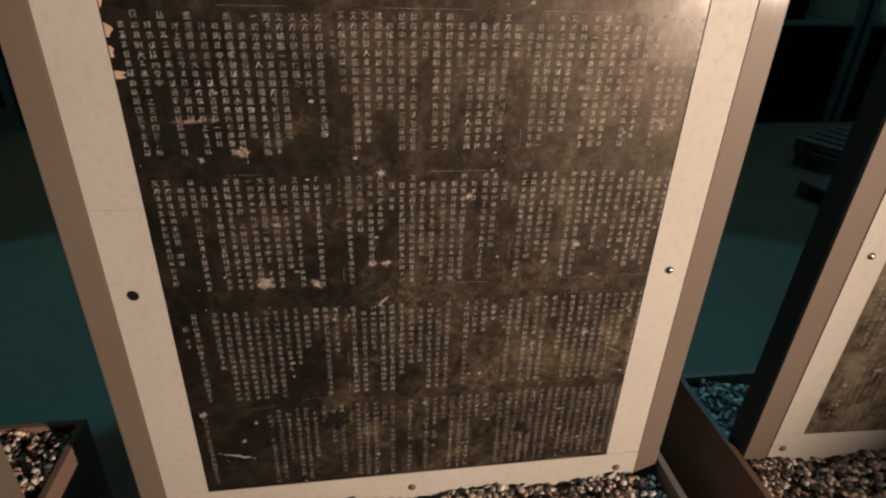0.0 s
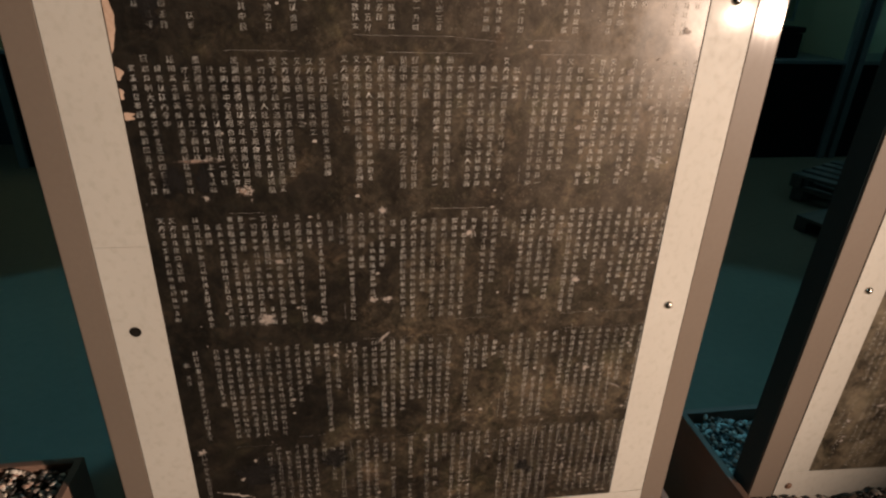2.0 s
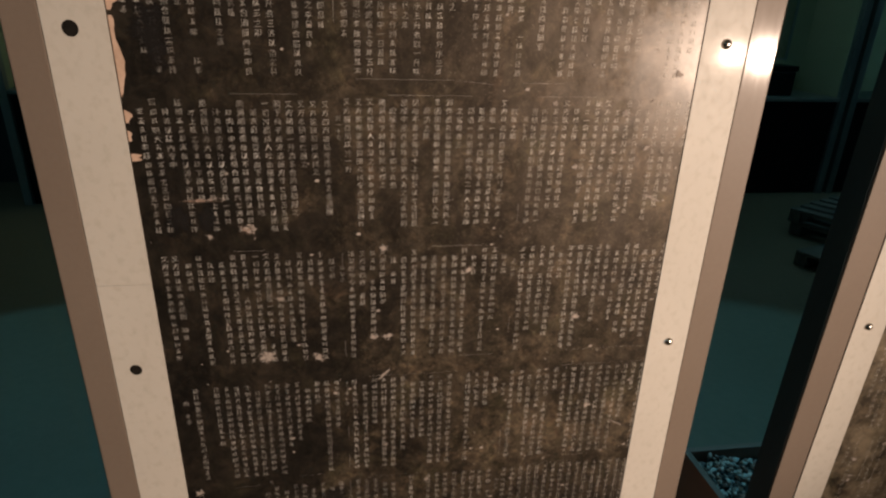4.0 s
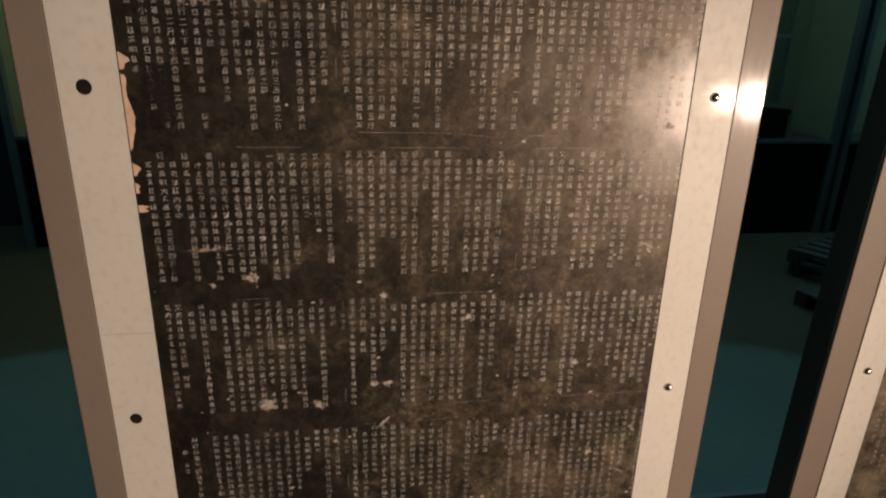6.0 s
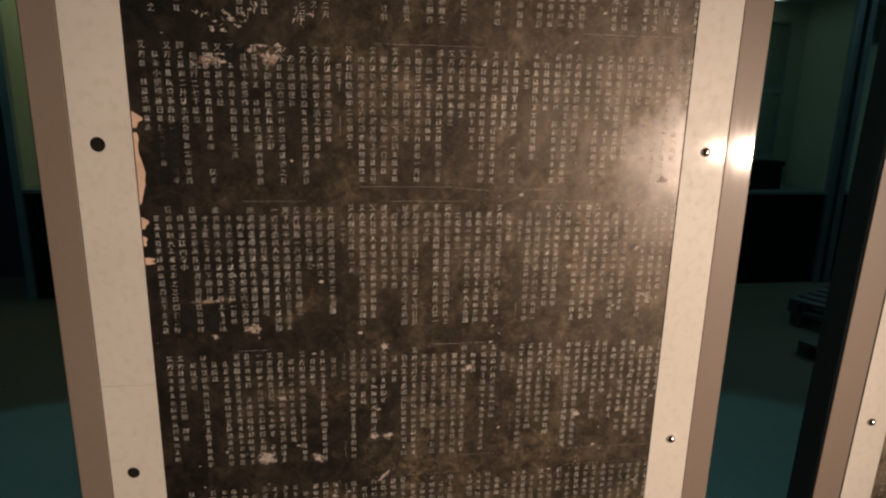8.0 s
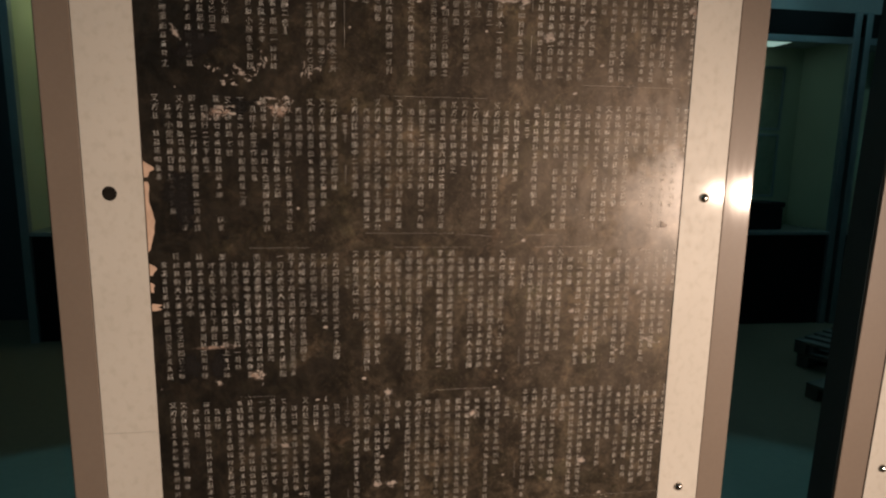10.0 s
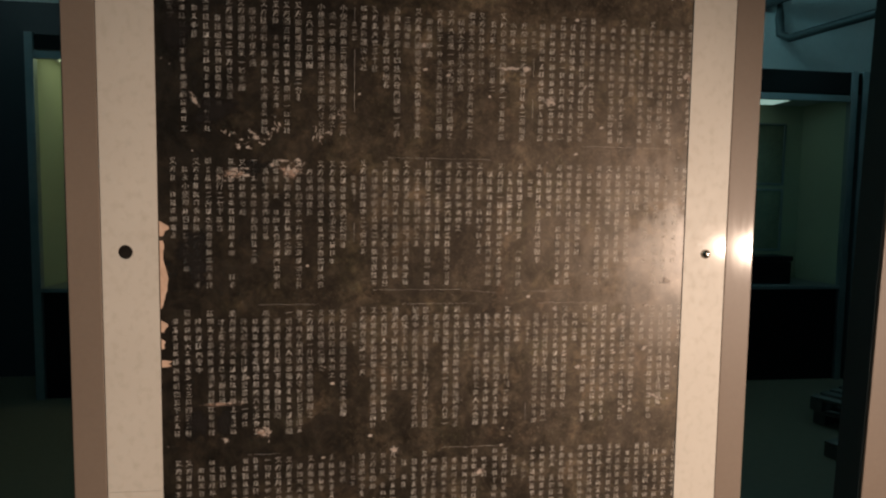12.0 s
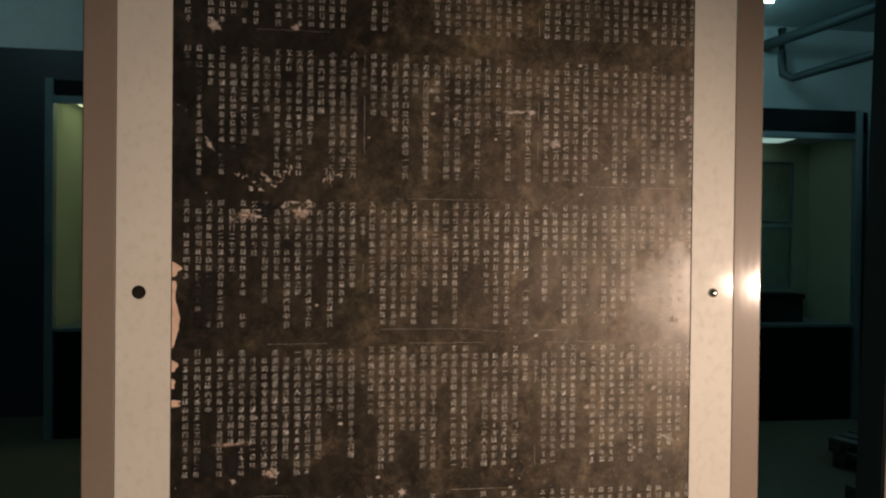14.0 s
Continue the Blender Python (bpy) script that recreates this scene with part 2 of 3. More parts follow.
# ---- building helpers ----
def box(bm, x0, x1, y0, y1, z0, z1, bevel=0.0, segments=2):
    c = Matrix.Translation(((x0 + x1) / 2, (y0 + y1) / 2, (z0 + z1) / 2)) @ Matrix.Diagonal((x1 - x0, y1 - y0, z1 - z0, 1))
    made = bmesh.ops.create_cube(bm, size=1, matrix=c)["verts"]
    if bevel:
        edges = {e for v in made for e in v.link_edges}
        bmesh.ops.bevel(bm, geom=list(edges), offset=bevel, segments=segments, affect="EDGES", profile=0.6)
    return bm


def boxed(*args, **kw):
    return box(bmesh.new(), *args, **kw)


def part(name, bm, mat, parent=None, label="", smooth=False):
    me = bpy.data.meshes.new(name)
    bm.to_mesh(me)
    bm.free()
    me.materials.append(mat)
    if smooth:
        for f in me.polygons:
            f.use_smooth = True
    ob = new(name, me)
    if parent:
        ob.parent = parent
    return tagged(ob, label)


def thing(name, label, category, at=(0, 0, 0), group="", turn=0):
    ob = new(name)
    ob.empty_display_size = 0.05
    ob.matrix_basis = pose(*at, 0, 0, turn)
    return tagged(ob, label, category, group)


def tube(points, radius, sides=12):
    bm = bmesh.new()
    rings = []
    for i, p in enumerate(points):
        a, b = Vector(points[max(i - 1, 0)]), Vector(points[min(i + 1, len(points) - 1)])
        q = (b - a).to_track_quat("Z", "Y")
        rings.append([bm.verts.new(Vector(p) + q @ Vector((radius * math.cos(k * math.tau / sides), radius * math.sin(k * math.tau / sides), 0))) for k in range(sides)])
    for r, s in zip(rings, rings[1:]):
        for k in range(sides):
            bm.faces.new((r[k], r[(k + 1) % sides], s[(k + 1) % sides], s[k]))
    bm.faces.new(list(reversed(rings[0]))), bm.faces.new(rings[-1])
    return bm


# ---- the hall ----
X0, X1, Y0, Y1 = -6.0, 7.0, -5.0, 4.44
tagged(part("floor", boxed(X0, X1, Y0, Y1, FLOOR - 0.1, FLOOR), FLOORM), "worn grey-green smooth hall floor", kind="structure")
tagged(part("ceiling", boxed(X0, X1, Y0, Y1, TOP, TOP + 0.1), CEILM), "dim plastered ceiling with exposed pipes", kind="structure")
tagged(part("wall_north", boxed(X0, X1, Y1, Y1 + 0.15, FLOOR - 0.1, TOP + 0.1), WALLM), "pale plastered back wall above the cases", kind="structure")
tagged(part("wall_south", boxed(X0, X1, Y0 - 0.15, Y0, FLOOR - 0.1, TOP + 0.1), BLUEWALL), "dark painted wall", kind="structure")
tagged(part("wall_west", boxed(X0 - 0.15, X0, Y0, Y1, FLOOR - 0.1, TOP + 0.1), BLUEWALL), "dark painted wall", kind="structure")
tagged(part("wall_east", boxed(X1, X1 + 0.15, Y0, Y1, FLOOR - 0.1, TOP + 0.1), BLUEWALL), "dark painted wall", kind="structure")
# dark sheet added in place of the unlit passage left of the case
tagged(part("dark_passage_sheet", boxed(X0, -1.0, Y1 - 0.06, Y1 - 0.003, FLOOR, 3.01), BLUEWALL), "dark blue sheet for the dark passage beside the case", kind="structure")

# ceiling services
duct = thing("ceiling_pipe", "painted pipe turning down below the ceiling", "pipe")
part("pipe_run", tube([(3.79, 4.33, 3.51), (3.79, 4.33, 3.23), (3.8, 4.32, 3.07), (3.84, 4.24, 3.01), (3.95, 3.88, 3.02), (4.08, 3.38, 3.02), (4.4, 2.22, 3.05)], 0.04), PIPEM, duct, smooth=True)
part("pipe_hanger", boxed(4.31, 4.33, 2.36, 2.38, 3.04, TOP), PIPEM, duct)
duct2 = thing("ceiling_pipe", "painted pipe running close under the ceiling", "pipe")
part("pipe_run", tube([(3.65, 4.42, 3.36), (3.79, 3.88, 3.36), (3.9, 3.42, 3.36), (4.18, 2.33, 3.36)], 0.05), PIPEM, duct2, smooth=True)
part("pipe_hanger", boxed(4.07, 4.09, 2.57, 2.59, 3.36, TOP), PIPEM, duct2)


def tube_fitting(x, y):
    f = thing("fluorescent_light", "lit fluorescent tube in a white ceiling batten", "ceiling light", (x, y, TOP), "ceiling tubes")
    part("batten", boxed(-0.65, 0.65, -0.035, 0.035, -0.06, 0, bevel=0.006), WALLM, f)
    part("tube", tube([(-0.6, 0, -0.09), (0.6, 0, -0.09)], 0.014), TUBE, f, "glowing tube", True)
    for s in (-0.61, 0.61):
        part("socket", boxed(s - 0.012, s + 0.012, -0.018, 0.018, -0.11, -0.055, bevel=0.003), WALLM, f)


tube_fitting(2.63, 3.68)
tube_fitting(-3.2, 3.3)
# unseen fitting added for the far-floor fill
tube_fitting(4.9, 1.5)
# unseen fitting added to go with the cool fill before the row
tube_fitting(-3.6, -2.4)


# ---- display cases along the back wall ----
def display_case(x0, x1, label, lamp=CASELAMP, zg=2.335):
    y0, y1 = 3.72, 4.33
    zb, zt = 0.726, 2.59
    c = thing("display_case", label, "display case", ((x0 + x1) / 2, 4.0, FLOOR), "wall cases")
    ox, oy, oz = (x0 + x1) / 2, 4.0, FLOOR

    def put(name, a, b, cc, d, e, f, mat, parent=c, bevel=0.0, lab=""):
        return part(name, boxed(a - ox, b - ox, cc - oy, d - oy, e - oz, f - oz, bevel=bevel), mat, parent, lab)
    put("base_cabinet", x0 + 0.02, x1 - 0.02, y0 + 0.03, y1, FLOOR, zb - 0.03, BLACK, bevel=0.004, lab="black laminate base")
    put("sill", x0, x1, y0, y1, zb - 0.03, zb, ALU, bevel=0.004)
    put("header", x0, x1, y0 + 0.01, y1, zg + 0.066, zt, BLACK, bevel=0.004, lab="black header box")
    put("top_rail", x0 + 0.06, x1 - 0.06, y0, y0 + 0.04, zg, zg + 0.055, ALU, bevel=0.003)
    for a in (x0, x1 - 0.06):
        put("corner_post", a, a + 0.06, y0 - 0.005, y0 + 0.05, FLOOR, zt + 0.01, ALU, bevel=0.004)
    put("back_panel", x0 + 0.02, x1 - 0.02, y1 - 0.02, y1, zb, zg + 0.06, LINING, lab="green-grey fabric lining")
    for a in (x0 + 0.02, x1 - 0.04):
        put("side_panel", a, a + 0.02, y0 + 0.05, y1 - 0.02, zb, zg + 0.06, LINING)
    pane = put("pane", x0 + 0.06, x1 - 0.06, y0 + 0.015, y0 + 0.021, zb, zg, GLASS, lab="clear glass pane")
    pane.visible_shadow = False
    put("case_ceiling", x0 + 0.04, x1 - 0.04, y0 + 0.045, y1 - 0.02, zg + 0.059, zg + 0.064, WALLM, lab="white case ceiling")
    if lamp:
        # one broad glowing panel stands for the lamp and the ceiling it lights
        put("lit_ceiling_panel", x0 + 0.12, x0 + 1.16, y0 + 0.14, y0 + 0.48, zg + 0.040, zg + 0.057, lamp, lab="glowing panel for the lamp and lit ceiling")
    return c


display_case(2.51, 4.12, "tall glass case with black base and dim green interior")
display_case(4.165, 5.8, "tall unlit glass case with black base beside another case", None)
display_case(-2.575, -0.965, "tall glass case with lit yellow-green lining", WARMLAMP, 2.415)


def wall_picture(x, z, w, h):
    p = thing("framed_picture", "small dark framed picture inside the display case", "picture", (x, 4.305, z), "case pictures")
    for a, b, cc, d in ((-w / 2, w / 2, h / 2 - 0.02, h / 2), (-w / 2, w / 2, -h / 2, -h / 2 + 0.02), (-w / 2, -w / 2 + 0.02, -h / 2 + 0.02, h / 2 - 0.02), (w / 2 - 0.02, w / 2, -h / 2 + 0.02, h / 2 - 0.02)):
        part("frame_bar", boxed(a, b, -0.02, 0.004, cc, d, bevel=0.003), ALU, p)
    part("sheet", boxed(-w / 2 + 0.018, w / 2 - 0.018, -0.006, 0.003, -h / 2 + 0.018, h / 2 - 0.018), PICTURE, p)


wall_picture(3.66, 1.925, 0.47, 0.59)
wall_picture(3.66, 1.295, 0.47, 0.60)
chest = thing("display_box", "dark lidded box inside the display case", "box", (3.50, 4.0, 0.726))
part("box_body", boxed(-0.2, 0.2, -0.13, 0.13, 0, 0.2, bevel=0.01), BLACK, chest)
part("lid", boxed(-0.21, 0.21, -0.14, 0.14, 0.203, 0.25, bevel=0.01), BLACK, chest)


# ---- pallets on the floor ----
def pallet(x, y, turn, z=FLOOR, scale=1.0):
    p = thing("wooden_pallet", "low grey slatted wooden pallet on the floor", "pallet", (x, y, z), "pallets", turn)
    w, d = 1.0 * scale, 0.66 * scale
    for sx in (-w / 2, -0.04, w / 2 - 0.08):
        part("stringer", boxed(sx, sx + 0.08, -d / 2, d / 2, 0.0, 0.075, bevel=0.004), PALLETM, p)
    n = 5
    for i in range(n):
        a = -d / 2 + i * (d - 0.085) / (n - 1)
        part("slat", boxed(-w / 2, w / 2, a, a + 0.085, 0.077, 0.097, bevel=0.003), PALLETM, p)
    return p


pallet(3.56, 2.42, -66)
pallet(3.54, 2.44, -64, FLOOR + 0.098)
pallet(2.96, 1.97, -74, FLOOR, 0.6)

# ---- inscription ----
# Text columns, register by register from the top, three leaves of sixteen columns each: first cell, last cell
# (base 18), * for a column that opens with the two readable characters.
LEAVES = (
    "0h -- 0h 0h 0f 0h 0h 0b 0h 0h 0h 1h 0h 0h 0h 24|0h 0h 0c 09 -- -- 0h 0h 0h 0h 0h 0h 0g 0h 0h 24|0h 0h 0h 0g 0g 0d 0h 0h 0h 0h 0e 0g 0g 0h 0h 0g",
    "02 0h 14 0g 2d 0c* 0b* 18 0h* 0d* 0h* 0c* 18 0h 1f 0h|08 08* 1a 0h 15 0h* 16 0h* 0h* 1a 0h 09* 1a 0h* 15 1h|1h 1h 0h 1h 0h* 0d 18 1g 0h* 1a 1g 0h* 1e 1g 1a 0h",
    "0a 1e 0h* 0g 19 0h 07* 0d 1a 0h 1c 0h* 17 0h* 0d* 0b*|0c* 0h 0h* 1f 0h* 1b 0h 1b 0h 09* 08* 0c* 1h 0h* 19 0h|0d 17 0h 0h 0c* 18 0h 0f* 0d 0d 06 0d* 0h 1h 0d 06",
    "1h 0h 18 0h 1c 0h 1f 1h 0h 1e 0h 0g 0e* 08* 09* 0e*|09* 0g* 0f* 0b 1b 0h 0h 14 0h 0g 16 1g 1g 1g 0g* 14|1g 1g 1e 0e* 14 0g 0g 0g* 1c 0g 0f* 14 0g 0e 0c 06",
    "0f* 0c* 15 0h 13 1h 0h 0h 0h 0h* 0h* 1d 0h* 14 0h 13|0h* 08 0d 08 15 1g 0h* 1c 1g 1g 1g 0h 13 0h 0b 13|0h 0d 0c* 0e 14 0h 0g 08* 0c 08 1c 0e 0f 1e 1f 08",
    "26 0h -- 0a 0h 0h 0h 1h 0h 0h 0b 0a 17 03 0h 08|0h 1h 08 0h 0h 0d 1b 1b 0h 1h 0h -- 0h 06 06 13|0h 06 1h 0h 1h 03 1b 0h 0h 0h 0h 0h 0g 0a 05 0h",
    "0f -- -- -- -- -- -- 0g 0f 1b 0f 0h 1b 03 18 0f|0h 0h 0h 05 1h -- 0h -- 0h 0b 05 0h 0h 0h 05 06|0h 0g 0h 0g 0h 0g 0g 0b 0h 0f 0f 0f 0f 0f 0g 0f",
)
REGISTER_TOP = (1.966, 1.712, 1.458, 1.207, 0.948, 0.686, 0.443)
CELL, COLUMN, LEAF = 0.0136, 0.0182, 0.307      # sixteen cells to a column
PAGE_MARK = {(3, 0): "百一十七", (3, 1): "百一十六"}
DROP = {(2, 0): 0.003, (3, 0): 0.004}      # blocks that start a little lower than their register
DIGITS = "0123456789abcdefgh"


def glyph(char):
    """Flat outline of one character of the built-in font, in the unit square: vertices and faces."""
    curve = bpy.data.curves.new("glyph", "FONT")
    curve.body, curve.resolution_u, curve.offset = char, 1, -0.018
    ob = bpy.data.objects.new("glyph", curve)
    me = bpy.data.meshes.new_from_object(ob)
    out = [(min(max(v.co.x, -0.02), 1.0), min(max(v.co.y, -0.12), 0.9)) for v in me.vertices], [tuple(f.vertices) for f in me.polygons]
    bpy.data.objects.remove(ob), bpy.data.curves.remove(curve), bpy.data.meshes.remove(me)
    return out


OPENING = (glyph("又"), glyph("方"))
# columns of which more can be read; a blank stands for a cell that cannot
READ_COLUMNS = """
1 0 1 .........地黃....之
1 0 3 又...以........什
1 0 5 又方酒服.二.方寸匕日三
1 0 6 又方酒服鹿角灰一匕水服
1 0 7 .服又治小便不通
1 0 8 又方.滑石..和..小服
1 0 9 又方.....子..之
1 0 10 又方酒三升煮....兩煎一
1 0 11 又方搗荊葉取汁頓服二合
1 0 12 .五六服一日.服
1 0 13 小便出血..細末之溫水服方寸匕日
1 0 14 .渣一宿平旦絞去滓煮.為頓服之
1 0 15 小便血用麻三升搗細末以東流水二升
1 1 0 .淋灸外踝尖七壯
1 1 1 又方灸大敦三十壯
1 1 2 .行脈上是中封也別名
1 1 3 五淋灸懸泉十四壯穴在內踝前一寸斜
1 1 4 .三隨年壯
1 1 5 又方灸丹田隨年壯又灸伏留五十壯又
1 1 6 .治石淋尿血
1 1 7 又方葵子一升水三升煮取汁日三服亦
1 1 8 又方大豆葉一把水四升煮三升頓服之
1 1 9 .精熱之方治小便出血
1 1 10 血淋生大麻根十箇以水五升煮取二升
1 1 11 又方....汁飲之
1 1 12 .五升.一升.三.二
1 1 13 又方白茅根切四斤以水一斗五升煮取
1 1 14 .水..之
1 1 15 .方加.根三兩.....二兩加葵
1 2 1 ..........升二合
1 2 2 ....二升一........一
1 2 7 ...........子和
2 0 0 又方
2 0 1 ...小便..日
2 0 2 又方.......一升水一
2 0 3 ....二升以水煮合
2 0 4 .指別行二七下.立
2 0 6 又方...七壯
2 0 7 下之.....和...之
2 0 8 .具往十金並作和乳
2 0 9 .........合消服內其中良
2 0 10 ..........之
2 0 11 又方..四合水一升煮三沸以漬之
2 0 12 .方惡病出便
2 0 13 又方先刺去惡血..數度合鹽以洗良
2 0 14 又方..地..漬之平日良
2 0 15 又方以雄.洗漬之即愈
2 1 0 又方刺.取後中二七偏愈
2 1 1 -內雞尿中嚥令熱可忍.飲勿散
2 1 2 又方以皂..末作泥泥指上令.五分
2 1 3 .硇砂如豆大以.指.中一日差
2 1 4 又方以鹽泥白硇砂捜麵作餅
2 1 5 .漬之....明代之
2 1 6 代指甘草二兩以鹽水五升煮取一升
2 1 7 .煮取一
2 1 8 諸.....六.....升水三
2 1 9 又方吮...末傅之
2 1 10 又方燒取猪末傅之
2 1 11 又方猪
2 1 12 .以
2 1 13 又方..一
2 1 15 ...........一
3 0 0 ..........四五下
3 0 1 ....大....之三.四日
3 0 2 ..乾以.內令中
3 0 3 .......以消
3 0 4 .才上.之令..下服
3 0 5 風漏腫.赤大.以作...上
3 0 6 .汁洗瘡去毛汁以此膏塗.一易
3 0 7 ..肉.中令足相合和煮六七沸食
3 0 8 風漏瘡盡復發以不.水猪脂以
3 0 9 .湯洗瘡後膏灰血下差食穢日吃
3 0 10 一切冷瘡燒人吐出細末...以猪脂
3 0 11 漏下.子燒末酒服方寸匕日三五度
3 0 12 又方猪脂一升酒五合煎沸頓服之
3 0 13 又方水研杏仁服之
3 0 14 又方鹽豉和燒灰傅之
3 0 15 又方四月雄狐尿陰乾末之水調服
3 1 0 又方服白馬.汁一升
3 1 1 又方故布裹鹽如彈丸燒令赤末酒服
3 1 2 又方搗.人.薄之
3 1 3 諸漏瘡下...死末傅之
3 1 4 .瘡核生.日.如七丸愈
3 1 5 鼠瘻中風疼痛.但.大灸之瘻.熱刺
3 1 6 鼠瘻不差宜每日十上刺氣以七壯日良
3 1 7 .肥漬之
3 1 8 .因風.腫.水精皮一升煎.入盆一
3 1 9 漏作瘡孔取露蜂房燒.猪脂調傅孔上
3 1 10 .之蜜有者三
3 1 11 .隔酒一升煎.中合煎之.人五合服
3 1 12 .....十四枚燒令.末
3 1 13 .煮取一斗去滓煎如糖
3 1 14 又方.北陰白皮三十斤剉之
3 1 15 .取.之
3 2 0 .豆頭....則止.已
3 2 1 .川.可足冷刺不盛熱刺四...一
3 2 2 ..三寸..以..三
3 2 3 又方
3 2 4 ...止
3 2 5 ..一....一
4 0 8 一切
4 0 9 又方五月五日取一
4 0 10 又方...傅之
4 0 12 又方取
4 1 0 諸惡瘡中令
4 1 1 又方.四時
4 1 3 凡漏
4 1 5 .日
4 1 6 又方七月
4 1 7 .不可
4 1 8 .三
"""
READ = {}
for line in READ_COLUMNS.split("\n")[1:-1]:
    reg_no, leaf_no, col_no, words = line.split(" ")
    READ[int(reg_no), int(leaf_no), int(col_no)] = words
LETTERS = {c: glyph(c) for c in sorted(set("百" + "".join(READ.values())) - {".", "-"})}


def inscription(parent, rng, order=range(7), leaves=(0, 1, 2), weight=1.0):
    y = -0.0004
    for reg, number, fade in zip(REGISTER_TOP, order, (1.0, 1.0, 1.0, 1.0, 0.95, 0.82, 0.60)):
        row, bold = LEAVES[number], 0.84 * weight * fade
        verts, faces = [], []

        def bar(x, z, w, h, tilt):
            """One cut stroke: it enters broad and leaves thin."""
            c, s, n = math.cos(tilt), math.sin(tilt), len(verts)
            if w < h:
                w *= bold
                corners = ((-0.55 * w, -h), (0.55 * w, -h), (1.15 * w, 0.92 * h), (-0.9 * w, h))
            else:
                h *= bold
                corners = ((-w, -1.15 * h), (w, -0.6 * h), (0.94 * w, 0.9 * h), (-w, 0.7 * h))
            for u, v in corners:
                verts.append((x + (u * c - v * s) / 2, y, z + (u * s + v * c) / 2))
            faces.append((n, n + 1, n + 2, n + 3))

        for leaf, line in enumerate(row.split("|")):
            if leaf not in leaves:
                continue
            left = -0.437 + leaf * LEAF
            for k, cell in enumerate(line.split()):
                if cell[0] == "-":
                    continue
                x = left + (k + 0.5) * COLUMN + rng.uniform(-0.0008, 0.0008)
                known = READ.get((number, leaf, k), "") if weight == 1.0 else ""
                last = max(round((DIGITS.index(cell[1]) + 1) * 16 / 17.5), len(known))
                for i in range(DIGITS.index(cell[0]), min(last, 16)):
                    z = reg - DROP.get((number, leaf), 0.0) - (i + 0.5) * CELL + rng.uniform(-0.0006, 0.0006)
                    letter = known[i] if i < len(known) else "."
                    if letter == "-":
                        continue
                    if letter != "." or (cell.endswith("*") and i < 2 and not known):
                        gv, gf = LETTERS[letter] if letter != "." else OPENING[i]
                        n, gx, gz = len(verts), 0.0118 * rng.uniform(0.92, 1.06), 0.0119 * rng.uniform(0.92, 1.05)
                        slope = rng.uniform(0.03, 0.13)
                        verts.extend((x + (a - 0.47) * gx, y, z + (b - 0.38 + slope * (a - 0.47)) * gz) for a, b in gv)
                        faces.extend(tuple(n + q for q in f) for f in gf)
                        continue
                    if rng.random() < 0.012:
                        continue
                    tall, wide = rng.uniform(0.0094, 0.0124), rng.uniform(0.0080, 0.0110)
                    fine = lambda: rng.uniform(0.0005, 0.0009)
                    halves = ((x - 0.31 * wide, 0.38 * wide), (x + 0.19 * wide, 0.62 * wide)) if rng.random() < 0.6 else ((x, wide),)
                    for px, pw in halves:
                        kind = rng.randrange(4)
                        count = rng.choice((2, 3, 3)) if kind else rng.choice((3, 4))
                        for j in range(count):       # level strokes, rising a little
                            bar(px + rng.uniform(-0.06, 0.06) * pw, z + tall * (0.46 - 0.86 * (j + rng.uniform(0.1, 0.5)) / count), pw * rng.uniform(0.55, 1.0), fine(), rng.uniform(0.05, 0.22))
                        uprights = (-0.34, 0.34) if kind == 2 else (rng.uniform(-0.12, 0.12),)
                        for side in uprights:
                            bar(px + side * pw, z + rng.uniform(-0.06, 0.06) * tall, fine(), tall * rng.uniform(0.6, 1.0), rng.uniform(-0.07, 0.07))
                        if kind in (1, 3):           # falling strokes to both sides
                            drop = tall * rng.uniform(0.35, 0.6)
                            bar(px - 0.24 * pw, z - 0.20 * tall, fine(), drop, -rng.uniform(0.4, 0.75))
                            bar(px + 0.24 * pw, z - 0.20 * tall, fine(), drop, rng.uniform(0.45, 0.85))
        # page mark in the gutter and the ruled lines round the register
        for leaf in leaves:
            left = -0.437 + leaf * LEAF
            mark = PAGE_MARK.get((number, leaf), "") if weight == 1.0 else ""
            for i, letter in enumerate(mark):
                gv, gf = LETTERS[letter]
                n, mx, mz = len(verts), left + 16.6 * COLUMN, reg - (2.4 + 0.74 * i) * CELL
                verts.extend((mx + (a - 0.47) * 0.0092, y, mz + (b - 0.38) * 0.0088) for a, b in gv)
                faces.extend(tuple(n + q for q in f) for f in gf)
            if leaf < 2 and not mark and rng.random() < 0.8:
                for i in (2.5, 3.4, 4.2):
                    for j in range(2):
                        bar(left + 16.5 * COLUMN, reg - i * CELL + j * 0.004, 0.0075, 0.0008, 0.05)
            for line_z, chance in ((reg + 0.004, 0.5), (reg - 16 * CELL - 0.005, 0.4)):
                if rng.random() < chance:
                    long = rng.uniform(0.05, 0.20)
                    bar(left + rng.uniform(long / 2, 0.30 - long / 2), line_z, long, 0.00026, rng.uniform(-0.004, 0.004))
            for s in range(6):
                if rng.random() < 0.32 and leaf:
                    bar(left - 0.006, reg - 0.02 - s * 0.035, 0.00045, 0.033, 0.0)
        me = bpy.data.meshes.new("inscription")
        me.from_pydata(verts, [], faces)
        me.materials.append(INK)
        ob = new("inscription", me)
        ob.parent = parent
        tagged(ob, "band of small pale engraved character columns")


